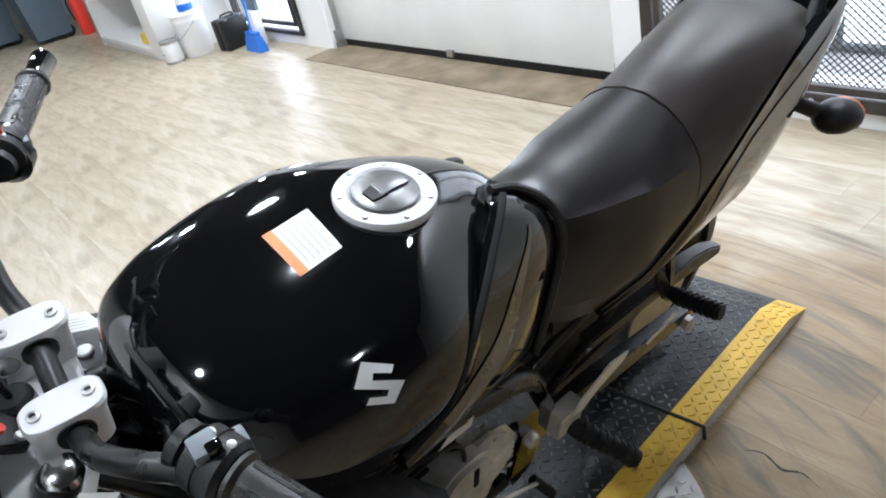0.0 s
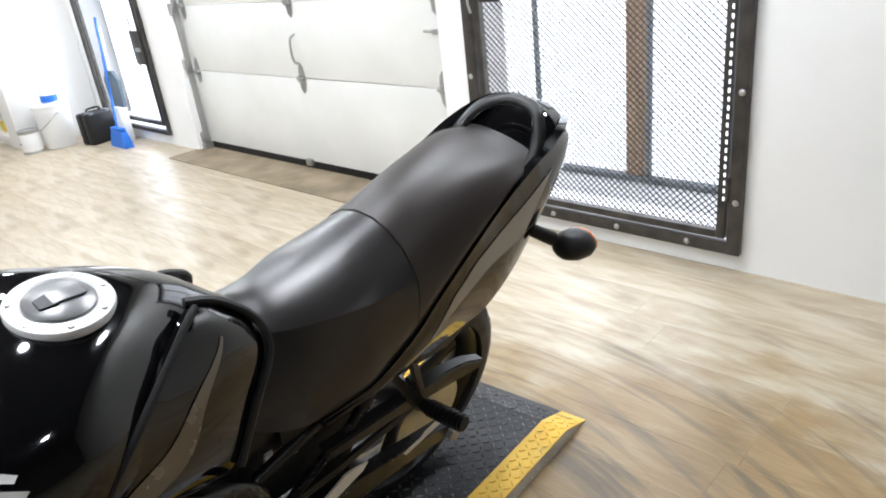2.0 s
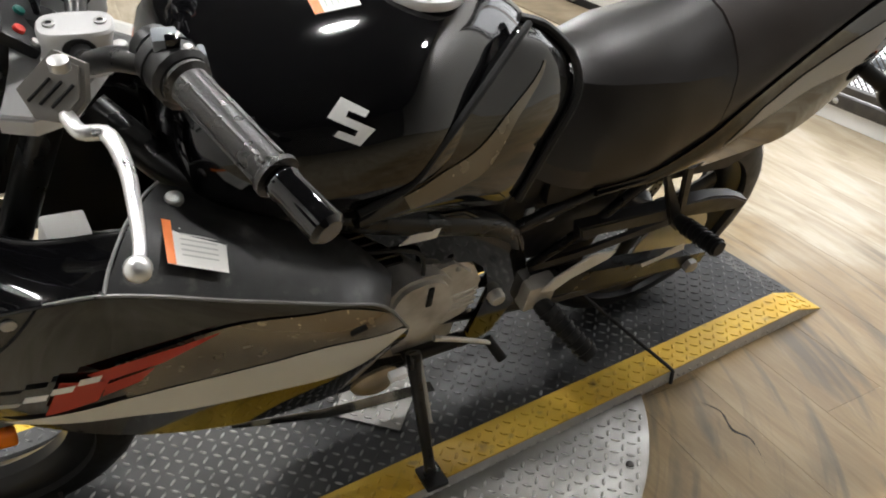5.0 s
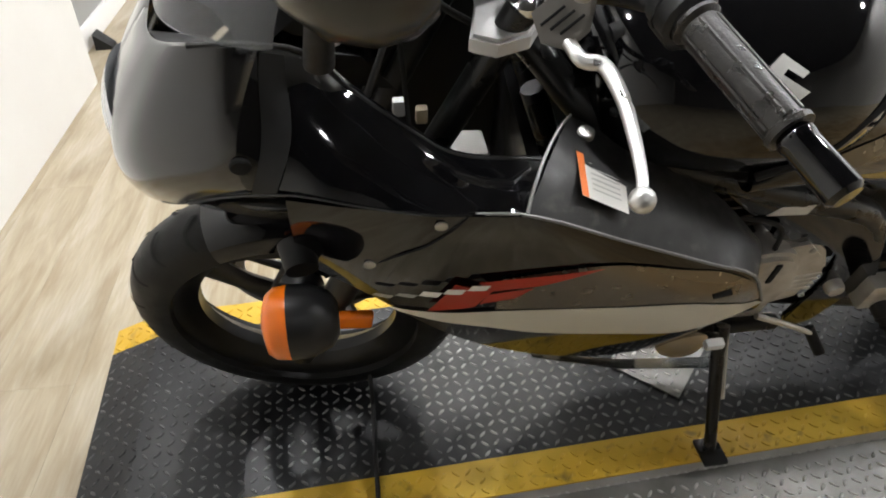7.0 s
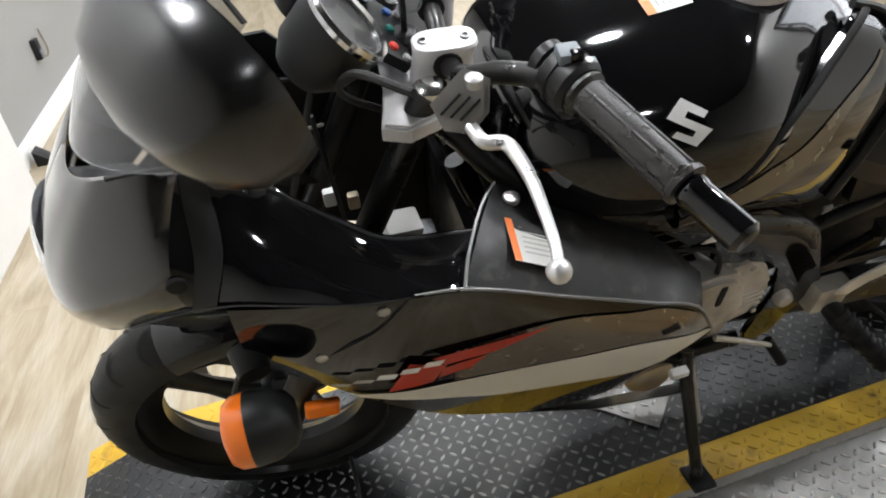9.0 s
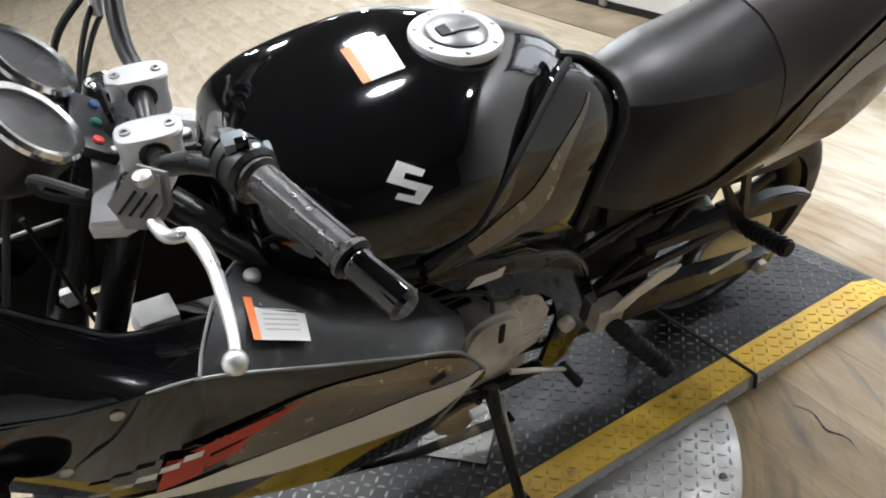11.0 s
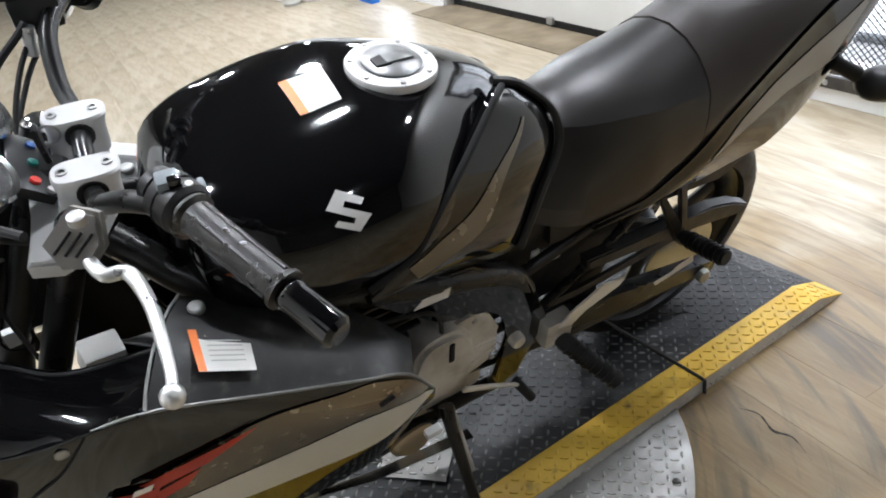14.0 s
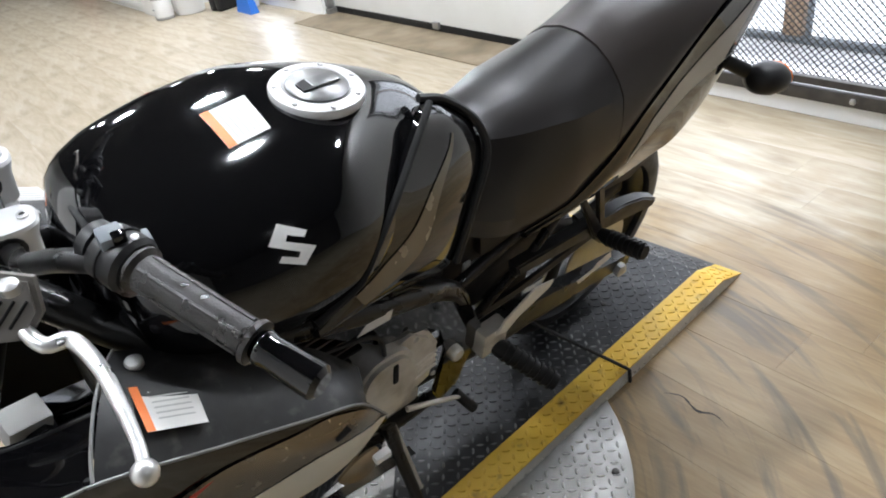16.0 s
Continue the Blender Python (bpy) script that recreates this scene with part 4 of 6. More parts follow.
# tank
TANK = [(0.395, 0.895, 0.86, 0.80, 0.06), (0.42, 0.942, 0.86, 0.77, 0.135), (0.47, 0.968, 0.855, 0.75, 0.175), (0.54, 0.980, 0.85, 0.735, 0.198), (0.62, 0.988, 0.85, 0.73, 0.207), (0.70, 0.993, 0.85, 0.73, 0.200),
        (0.78, 0.986, 0.850, 0.74, 0.163), (0.85, 0.967, 0.845, 0.74, 0.134), (0.91, 0.936, 0.82, 0.74, 0.096), (0.97, 0.880, 0.79, 0.74, 0.058), (1.01, 0.845, 0.79, 0.75, 0.055)]


def tank_round(s):
    """0 where the tank's section is full, 1 where it is round, at the knees."""
    return min(max((s - 0.68) / 0.16, 0.0), 1.0)


def tank_at(s, a):
    """The tank's surface at s and the angle a round its section (90: top, 180: left)."""
    top, mid, bot, w = rows_at(TANK, s)
    c, d = math.cos(a), math.sin(a)
    k = tank_round(s)
    u = w * math.copysign(abs(c) ** (2 / (2.9 - 0.6 * k if c > 0 else 2.6 - 1.0 * k)), c)
    full = 3.0 - 0.9 * k if c > 0 else 2.2 - 0.6 * k
    h = mid + (top - mid) * abs(d) ** (2 / full) if d > 0 else mid - (mid - bot) * abs(d) ** (2 / 2.0)
    return Vector((s, u, h))


def tank_by_u(s, u, lift=0.0):
    """The tank's upper surface at s, u."""
    top, mid, bot, w = rows_at(TANK, s)
    f = min(abs(u) / w, 0.999)
    k = tank_round(s)
    return Vector((s, u, mid + (top - mid) * (1 - f ** (2.6 - 1.0 * k)) ** (1 / (2.2 - 0.6 * k)) + lift))


def tank_by_h(s, h, lift=0.0):
    """The tank's upper left side at s, h."""
    top, mid, bot, w = rows_at(TANK, s)
    f = min(max((h - mid) / (top - mid), 0.0), 0.999)
    return Vector((s, -w * (1 - f**2.2) ** (1 / 2.6) - lift, h + lift * 0.7))


rings = []
for k in range(46):
    s = 0.395 + 0.615 * k / 45
    rings.append([tank_at(s, 2 * math.pi * (j + 0.5) / 72) for j in range(72)])
part("fuel_tank", loft(rings), GLOSS, bike, "gloss black fuel tank", 60)


def decal(grid_fn, na, nb, material, name, label="", parent=None):
    b = bmesh.new()
    vs = [[b.verts.new(grid_fn(i / na, j / nb)) for j in range(nb + 1)] for i in range(na + 1)]
    for i in range(na):
        for j in range(nb):
            b.faces.new((vs[i][j], vs[i + 1][j], vs[i + 1][j + 1], vs[i][j + 1]))
    return part(name, b, material, parent or bike, label, 80)


def quad(p00, p10, p11, p01, f, g):
    return tuple((1 - f) * (1 - g) * a + f * (1 - g) * b + f * g * c + (1 - f) * g * d for a, b, c, d in zip(p00, p10, p11, p01))


def tank_sticker(f, g, lift):
    s, u = quad((0.598, -0.047), (0.656, -0.046), (0.665, 0.033), (0.602, 0.034), f, g)
    return tank_by_u(s, u, lift)


lab = decal(lambda f, g: tank_sticker(f, g, 0.0010), 6, 8, LABEL, "warning_label", "white warning label with an orange edge")
decal(lambda f, g: tank_sticker(f * 0.2, g, 0.0016), 3, 8, ORANGEINK, "label_band", "orange band", lab)
for k in range(5):
    decal(lambda f, g, k=k: tank_sticker(0.29 + 0.13 * k + 0.035 * f, 0.1 + 0.78 * g, 0.0016), 1, 6, LABELINK, "label_line", "", lab)

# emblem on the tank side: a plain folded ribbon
b = bmesh.new()
ribbon = [(890, 500), (960, 506), (950, 524), (908, 522), (902, 538), (980, 545), (948, 600), (878, 594), (888, 576), (930, 578), (936, 562), (858, 555)]


def emb(a, c):
    return tank_by_h(0.5925 + 0.050 * a + 0.014 * c, 0.929 - 0.018 * a + 0.034 * c, 0.0045)


vs = [b.verts.new(emb((x - 919) / 122, (550 - y) / 100)) for x, y in ribbon]
for f in ((0, 1, 2, 3), (0, 3, 4, 11), (4, 10, 11), (4, 5, 10), (5, 9, 10), (5, 6, 9), (6, 8, 9), (6, 7, 8)):
    b.faces.new([vs[i] for i in f])
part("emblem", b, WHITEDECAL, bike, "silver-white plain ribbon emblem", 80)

# filler cap
CAPM = pose(0.748, -0.010, 0.990, 0, 4, 0)
cap = part("filler_ring", turned([(0.0005, 0.0), (0.063, -0.006), (0.064, 0.003), (0.062, 0.006), (0.047, 0.0085), (0.044, 0.006), (0.0005, 0.006)], 48), SILVER, bike, "silver filler cap ring with screws")
cap.matrix_local = CAPM
part("filler_lid", turned([(0.0005, 0.0062), (0.040, 0.0062), (0.042, 0.0085), (0.039, 0.0105), (0.0005, 0.011)], 40), LIDGREY, cap, "grey metal filler lid")
part("key_flap", boxed(-0.012, 0.030, -0.010, 0.014, 0.0105, 0.0145, 0.003), LIDGREY, cap)
part("keyhole_cover", slab([(-0.028, -0.012), (-0.006, -0.012), (-0.002, 0.006), (-0.010, 0.014), (-0.028, 0.008)], 0.003, lambda a, c, d: (a, c, 0.0135 - d)), PLASTIC, cap)
for k in range(7):
    a = 2 * math.pi * k / 7
    part("cap_screw", turned([(0.0038, 0.006), (0.0036, 0.0092), (0.0015, 0.0095)], 10, at=(0.055 * math.cos(a), 0.055 * math.sin(a), 0)), STEEL, cap)


# side covers below the tank
COVER_IN = [(0.60, 0.200, 0.800), (0.665, 0.200, 0.828), (0.705, 0.190, 0.870), (0.762, 0.160, 0.905), (0.82, 0.122, 0.930), (0.86, 0.095, 0.945), (0.89, 0.070, 0.944)]
COVER_OUT = [(0.60, 0.195, 0.770), (0.69, 0.188, 0.758), (0.79, 0.172, 0.722), (0.885, 0.154, 0.695), (0.925, 0.140, 0.781), (0.972, 0.112, 0.840), (0.968, 0.086, 0.890), (0.925, 0.062, 0.930)]


def cover_at(side, f, g, lift=0.0):
    """The side cover at f along it from the front, g across it from the tank."""
    i = f * 40
    a, b = curve_points(COVER_IN, 41), curve_points(COVER_OUT, 41)
    k = min(int(i), 39)
    p, q = a[k].lerp(a[k + 1], i - k), b[k].lerp(b[k + 1], i - k)
    v = p.lerp(q, g)
    return Vector((v.x, side * (v.y + 0.012 * math.sin(math.pi * g) + lift), v.z + lift * 0.3 - (0.03 if side > 0 else 0.0)))


def sidecover(side):
    b = loft([[cover_at(side, k / 32, j / 8) for j in range(9)] for k in range(33)], close=False)
    r = bmesh.ops.extrude_face_region(b, geom=b.faces[:])
    for v in [x for x in r["geom"] if isinstance(x, bmesh.types.BMVert)]:
        v.co.y -= side * 0.014
    part("side_cover", b, GLOSS, bike, "gloss black side cover under the tank", 50)
    decal(lambda f, g: cover_at(side, 0.14 + 0.66 * f, 0.30 + 0.12 * f + (g - 0.5) * (0.34 * (1 - f) ** 1.3 + 0.03), 0.0016), 24, 4, STRIPE3, "side_stripe", "tapering silver stripe")
    lower = 0.0 if side < 0 else 0.03
    part("cover_gap", tube([(x, side * (y + 0.004), z - lower + 0.004) for x, y, z in COVER_IN], 0.0055, 8, steps=30), GROOVE, bike)
    part("cover_edge_trim", tube([(x, side * (y + 0.003), z - lower) for x, y, z in [(0.885, 0.052, 0.948), (0.928, 0.062, 0.934), (0.973, 0.086, 0.893), (0.980, 0.112, 0.842), (0.932, 0.141, 0.781), (0.890, 0.156, 0.692)]], 0.007, 8, steps=26), PLASTIC, bike)


both(sidecover)

# seat and tail; the subframe runs a little to the left of the front's centre line
def lateral(s):
    return -0.046 * min(max((s - 0.93) / 0.22, 0.0), 1.0)


# seat and tail
SEAT = [(0.925, 0.868, 0.050, 0.858, 0.118, 0.700), (0.980, 0.856, 0.062, 0.842, 0.134, 0.680), (1.045, 0.858, 0.079, 0.838, 0.133, 0.668), (1.124, 0.884, 0.104, 0.856, 0.128, 0.680), (1.190, 0.908, 0.113, 0.862, 0.125, 0.706),
        (1.250, 0.930, 0.117, 0.864, 0.128, 0.752), (1.303, 0.956, 0.117, 0.872, 0.127, 0.806), (1.416, 0.982, 0.112, 0.925, 0.118, 0.893), (1.520, 0.990, 0.102, 0.966, 0.107, 0.958), (1.610, 0.983, 0.086, 0.968, 0.092, 0.960)]


def seat_ring(s):
    top, rw_, rh, bw, bh = rows_at(SEAT, s)
    k = min(max((s - 1.20) / 0.2, 0.0), 1.0)
    d1, d2, d3 = 0.11 - 0.05 * k, 0.38 - 0.13 * k, 0.74 - 0.10 * k
    drop = top - rh
    half = [(0, top), (rw_ * 0.35, top - drop * d1), (rw_ * 0.65, top - drop * d2), (rw_ * 0.88, top - drop * d3), (rw_, rh), (rw_ + (bw - rw_) * 0.2 + 0.003, rh - (rh - bh) * 0.14),
            (rw_ + (bw - rw_) * 0.6 + 0.006, rh - (rh - bh) * 0.4), (bw + 0.004, rh - (rh - bh) * 0.75), (bw, bh), (bw - 0.012, bh - 0.004)]
    return [(s, lateral(s) - u, h) for u, h in reversed(half)] + [(s, lateral(s) + u, h) for u, h in half[1:]]


stops = [0.925 + (1.25 - 0.925) * k / 18 for k in range(19)]
part("seat_front", loft([seat_ring(s) for s in stops]), VINYL, bike, "black vinyl rider seat", 24)
stops = [1.2515 + (1.61 - 1.2515) * k / 18 for k in range(19)]
part("seat_rear", loft([[(s, u, h + (0.0025 if i in range(4, 15) else 0.0)) for i, (s, u, h) in enumerate(seat_ring(s))] for s in stops]), VINYL2, bike, "brown-black vinyl passenger seat", 32)

TAIL = [(1.050, 0.132, 0.652, 0.138, 0.668), (1.120, 0.122, 0.655, 0.132, 0.681), (1.190, 0.121, 0.658, 0.132, 0.708), (1.250, 0.123, 0.662, 0.135, 0.754), (1.303, 0.124, 0.665, 0.134, 0.808),
        (1.416, 0.122, 0.672, 0.126, 0.893), (1.475, 0.124, 0.683, 0.121, 0.932), (1.559, 0.123, 0.751, 0.117, 0.978), (1.643, 0.113, 0.857, 0.108, 1.008), (1.700, 0.098, 0.920, 0.090, 1.020), (1.755, 0.058, 0.975, 0.058, 1.012)]


def tail_side(side):
    rings = []
    for k in range(31):
        s = 1.05 + 0.705 * k / 30
        lw, lh, uw, uh = rows_at(TAIL, s)
        ring = []
        for j in range(9):
            f = j / 8
            ring.append((s, lateral(s) + side * (lw + (uw - lw) * f + 0.010 * math.sin(math.pi * min(f * 1.1, 1))), lh + (uh - lh) * f))
        rings.append([*ring, (s, lateral(s) + side * (uw - 0.02), uh - 0.004), (s, lateral(s) + side * (lw - 0.02), lh + 0.012)])
    part("tail_panel", loft(rings), GLOSS, bike, "gloss black tail side panel", 50)

    b = bmesh.new()
    pts = [(1.283, 0.72), (1.363, 0.768), (1.449, 0.81), (1.608, 0.853), (1.552, 0.841), (1.587, 0.901), (1.629, 0.959), (1.575, 0.929), (1.502, 0.891), (1.46, 0.869), (1.405, 0.84), (1.341, 0.791)]

    def on_tail(s, h):
        lw, lh, uw, uh = rows_at(TAIL, s)
        f = min(max((h - lh) / (uh - lh), 0), 1)
        return Vector((s, lateral(s) + side * (lw + (uw - lw) * f + 0.010 * math.sin(math.pi * min(f * 1.1, 1)) + 0.0015), h))

    for tri in ((0, 1, 11), (1, 10, 11), (1, 2, 10), (2, 9, 10), (2, 8, 9), (2, 4, 8), (2, 3, 4), (4, 5, 8), (5, 7, 8), (5, 6, 7)):
        n = 6
        p = [pts[i] for i in tri]
        grid = {}
        for i in range(n + 1):
            for j in range(n + 1 - i):
                k = n - i - j
                grid[i, j] = b.verts.new(on_tail(*(sum(w * q[m] for w, q in zip((i, j, k), p)) / n for m in (0, 1))))
        for i in range(n):
            for j in range(n - i):
                b.faces.new((grid[i, j], grid[i + 1, j], grid[i, j + 1]))
                if i + j < n - 1:
                    b.faces.new((grid[i + 1, j], grid[i + 1, j + 1], grid[i, j + 1]))
    bmesh.ops.remove_doubles(b, verts=b.verts[:], dist=1e-5)
    part("tail_decal", b, TAILSILVER, bike, "jagged silver bolt decal", 80)


both(tail_side)
rings = []
for s, w, top in ((1.60, 0.114, 0.955), (1.64, 0.112, 0.990), (1.69, 0.100, 1.020), (1.725, 0.082, 1.030), (1.757, 0.054, 1.018)):
    rings.append([(s, lateral(s) + w * math.sin(v), top - 0.05 * (1 - math.cos(v))) for v in (radians(-80 + 160 * j / 12) for j in range(13))])
part("tail_top", loft(rings, close=False), GLOSS, bike, "gloss black tail cover")
b = bmesh.new()
for k in range(6):
    box(b, 1.69, 1.70, -0.072 + 0.011 * k, -0.065 + 0.011 * k, 1.0135, 1.0145)
tagged(part("tail_lettering", b, LABELINK, bike, "small grey lettering bars"), kind="stuff")
part("tail_underside", loft([[(s, lateral(s) - w, z0), (s, lateral(s) + w, z0), (s, lateral(s) + w * 0.9, z1), (s, lateral(s) - w * 0.9, z1)] for s, w, z0, z1 in ((1.0, 0.10, 0.60, 0.66), (1.4, 0.10, 0.605, 0.75), (1.6, 0.08, 0.66, 0.90), (1.72, 0.045, 0.82, 0.98))]), PLASTIC, bike)
part("rear_mudguard", loft([[(s, -0.07, z), (s, 0.07, z), (s, 0.07, z - 0.012), (s, -0.07, z - 0.012)] for s, z in ((1.15, 0.63), (1.4, 0.645), (1.60, 0.64))]), PLASTIC, bike)
part("tail_light", boxed(1.735, 1.765, -0.085, 0.005, 0.88, 0.95, 0.012), REDBTN, bike, "red tail light lens")
part("grab_rail", tube([(1.52, -0.150, 0.90), (1.593, -0.138, 0.985), (1.621, -0.115, 1.037), (1.640, -0.080, 1.051), (1.640, -0.030, 1.049), (1.620, 0.015, 1.026), (1.59, 0.035, 0.991), (1.52, 0.055, 0.90)], 0.0135, 12, steps=48, flat=0.6), FRAME, bike, "black grab rail")


def rear_signal(side):
    st = part("signal_stalk", tube([(1.62, -0.03 + side * 0.09, 0.80), (1.685, -0.03 + side * 0.145, 0.765)], (0.013, 0.016), 12), RUBBER, bike)
    rings = []
    for f, w in ((0, 0.014), (0.12, 0.026), (0.4, 0.033), (0.75, 0.034), (0.95, 0.029), (1.0, 0.02)):
        rings.append([(1.685 + 0.075 * f, -0.03 + side * (0.170 + 0.042 * math.cos(a) * w / 0.034 + 0.012 * f), 0.748 + w * math.sin(a)) for a in (2 * math.pi * j / 16 for j in range(16))])
    body = part("rear_signal", loft(rings), PLASTIC, bike, "black rear turn signal with an orange lens")
    part("signal_lens", loft([[(1.752 + dx, -0.03 + side * (0.181 + 0.036 * sc * math.cos(a)), 0.748 + 0.029 * sc * math.sin(a)) for a in (2 * math.pi * j / 16 for j in range(16))] for dx, sc in ((0, 1.02), (0.01, 0.98), (0.016, 0.7))]), ORANGE, body)


both(rear_signal)


# fairing: side panels, shelf, cowl, screen
PANEL = [(0.050, 0.197, 0.825, 0.205, 0.770, 0.192, 0.700), (0.130, 0.222, 0.830, 0.229, 0.750, 0.220, 0.652), (0.220, 0.248, 0.842, 0.253, 0.750, 0.238, 0.572), (0.304, 0.263, 0.848, 0.263, 0.740, 0.238, 0.500), (0.430, 0.268, 0.787, 0.271, 0.665, 0.232, 0.430),
         (0.550, 0.273, 0.729, 0.282, 0.620, 0.225, 0.405), (0.614, 0.277, 0.698, 0.276, 0.600, 0.222, 0.430), (0.662, 0.269, 0.612, 0.262, 0.575, 0.235, 0.525)]


def panel_at(side, s, f, lift=0.0):
    """The side panel at s, f from its crease (0) to its lower edge (1)."""
    cu, ch, mu, mh, lu, lh = rows_at(PANEL, s)
    a, b = (1 - f) ** 2, f * f
    m = 2 * f * (1 - f)
    ku, kh = 2 * mu - (cu + lu) / 2, 2 * mh - (ch + lh) / 2
    return Vector((s, side * (a * cu + m * ku + b * lu + lift), a * ch + m * kh + b * lh))


def fairing(side):
    rings = []
    for k in range(33):
        s = 0.05 + 0.612 * k / 32
        ring = [panel_at(side, s, j / 12) for j in range(13)]
        inner = [Vector((p.x, p.y - side * 0.006, p.z)) for p in reversed(ring)]
        rings.append(ring + inner)
    part("fairing_panel", loft(rings), GLOSS, bike, "gloss black fairing side panel", 50)

    def on(s, h, lift=0.0062):
        lo, hi = 0.0, 1.0
        for _ in range(24):
            m = (lo + hi) / 2
            lo, hi = (m, hi) if panel_at(side, s, m).z > h else (lo, m)
        return panel_at(side, s, lo, lift)

    def strip(upper, lower, s0, s1, lift):
        def at(f, g):
            q = s0 + (s1 - s0) * f
            a, b = rows_at(upper, q)[0], rows_at(lower, q)[0]
            return on(q, a + (b - a) * g, lift)

        return at

    stripe_top = [(0.150, 0.631), (0.200, 0.633), (0.271, 0.636), (0.363, 0.640), (0.446, 0.647), (0.543, 0.661), (0.647, 0.632)]
    stripe_low = [(0.152, 0.627), (0.202, 0.612), (0.279, 0.588), (0.361, 0.558), (0.479, 0.550), (0.590, 0.561), (0.652, 0.620)]
    decal(strip(stripe_top, stripe_low, 0.153, 0.659, 0.0030), 30, 8, STRIPE, "fairing_stripe", "broad pale silver stripe")
    # wedge of painted floor reflection above the pale stripe
    decal(strip([(0.29, 0.725), (0.40, 0.752), (0.50, 0.736), (0.61, 0.694), (0.66, 0.613)], [(q, h + 0.003) for q, h in stripe_top], 0.29, 0.659, 0.0024), 30, 8, PANELSHEEN, "fairing_sheen", "bronze-grey floor reflection painted on the panel")

    # red wedge mark and pale lettering bars
    def wedge(p, lift=0.0062):
        return lambda f, g: on(*quad(*p, f, g), lift)

    red = decal(wedge([(0.234, 0.718), (0.203, 0.643), (0.261, 0.658), (0.280, 0.700)]), 6, 6, RED, "red_mark", "red slanted wedge mark")
    decal(wedge([(0.261, 0.723), (0.277, 0.700), (0.338, 0.714), (0.406, 0.752)]), 10, 3, RED, "red_mark_arm", "", red)
    decal(wedge([(0.276, 0.692), (0.267, 0.666), (0.309, 0.680), (0.330, 0.708)]), 8, 3, RED, "red_mark_arm", "", red)
    for k in range(5):
        a, w = 0.133 + 0.0288 * k, 0.0245
        tall = 0.0045 if k < 2 else 0.0065
        mid = 0.674 + 0.0098 * k
        decal(wedge([(a + 0.006, mid + tall), (a, mid - tall), (a + w - 0.002, mid - tall), (a + w + 0.004, mid + tall)], 0.0085), 3, 2, WHITEDECAL if k > 1 else TAILSILVER, "lettering_bar")
    part("panel_seam", tube([on(q, h, 0.0005) for q, h in ((0.242, 0.842), (0.226, 0.820), (0.199, 0.788), (0.164, 0.759), (0.086, 0.663))], 0.0016, 6, steps=20), GROOVE, bike)
    for q, h in ((0.215, 0.825), (0.135, 0.735)):
        p = on(q, h, 0.0)
        part("fairing_screw", turned([(0.0075, 0), (0.0075, side * 0.002), (0.005, side * 0.0035)], 14, "Y", p), STEEL, bike)
    p = on(0.573, 0.679, 0.0)
    part("panel_slot", tube([p + Vector((-0.011, side * 0.001, -0.002)), p + Vector((0.011, side * 0.001, 0.004))], 0.0052, 10), GROOVE, bike)

    # matt shelf inside the crease
    inner = [(0.385, 0.122, 0.846), (0.436, 0.130, 0.822), (0.50, 0.140, 0.790), (0.56, 0.155, 0.752), (0.61, 0.180, 0.718), (0.648, 0.222, 0.690)]
    rings = []
    for k in range(25):
        f = k / 24
        q = curve_points([(a, u, h) for a, u, h in inner], 49)[2 * k]
        p = panel_at(1, 0.304 + 0.318 * f, 0.0)
        rings.append([(p.x + (q.x - p.x) * j / 8, side * (p.y + (q.y - p.y) * j / 8), p.z + (q.z - p.z) * j / 8 + (0.007 + 0.010 * (1 - f)) * math.sin(math.pi * j / 8)) for j in range(9)])
    shelf = loft(rings, close=False)
    r = bmesh.ops.extrude_face_region(shelf, geom=shelf.faces[:])
    for v in [x for x in r["geom"] if isinstance(x, bmesh.types.BMVert)]:
        v.co.z -= 0.006
    part("fairing_shelf", shelf, DUSTY, bike, "dusty matt black inner fairing shelf")
    # thin grey lines put the edge highlight into colour
    part("crease_trim", tube([panel_at(side, 0.25 + 0.41 * k / 26, 0.0, 0.001) for k in range(27)], 0.0021, 6), EDGEGLINT, bike, "grey line painted as the panel edge's highlight")
    part("ridge_trim", tube([(0.304, side * 0.263, 0.850), (0.316, side * 0.235, 0.857), (0.339, side * 0.190, 0.860), (0.364, side * 0.150, 0.857), (0.385, side * 0.122, 0.848)], 0.0021, 6, steps=16), EDGEGLINT, bike, "grey line painted as the panel edge's highlight")
    part("shelf_screw", turned([(0.0105, -0.003), (0.0105, 0.0035), (0.0085, 0.0055), (0.0005, 0.006)], 18, at=(0.396, side * 0.152, 0.846)), STEEL, bike)

    def paper(f, g, lift):
        x = quad((0.376, 0.183, 0.843), (0.369, 0.243, 0.839), (0.428, 0.249, 0.805), (0.440, 0.188, 0.806), f, g)
        return (x[0], side * x[1], x[2] + lift)

    lab = decal(lambda f, g: paper(f, g, 0.009), 2, 2, LABEL, "fairing_label", "white paper label with an orange edge")
    decal(lambda f, g: paper(f, g * 0.14, 0.0098), 2, 1, ORANGEINK, "label_band", "orange band", lab)
    for k in range(6):
        decal(lambda f, g, k=k: paper(0.14 + 0.12 * k + 0.035 * f, 0.25 + 0.6 * g, 0.0098), 1, 2, LABELINK, "label_line", "", lab)

    # belly pan
    rings = []
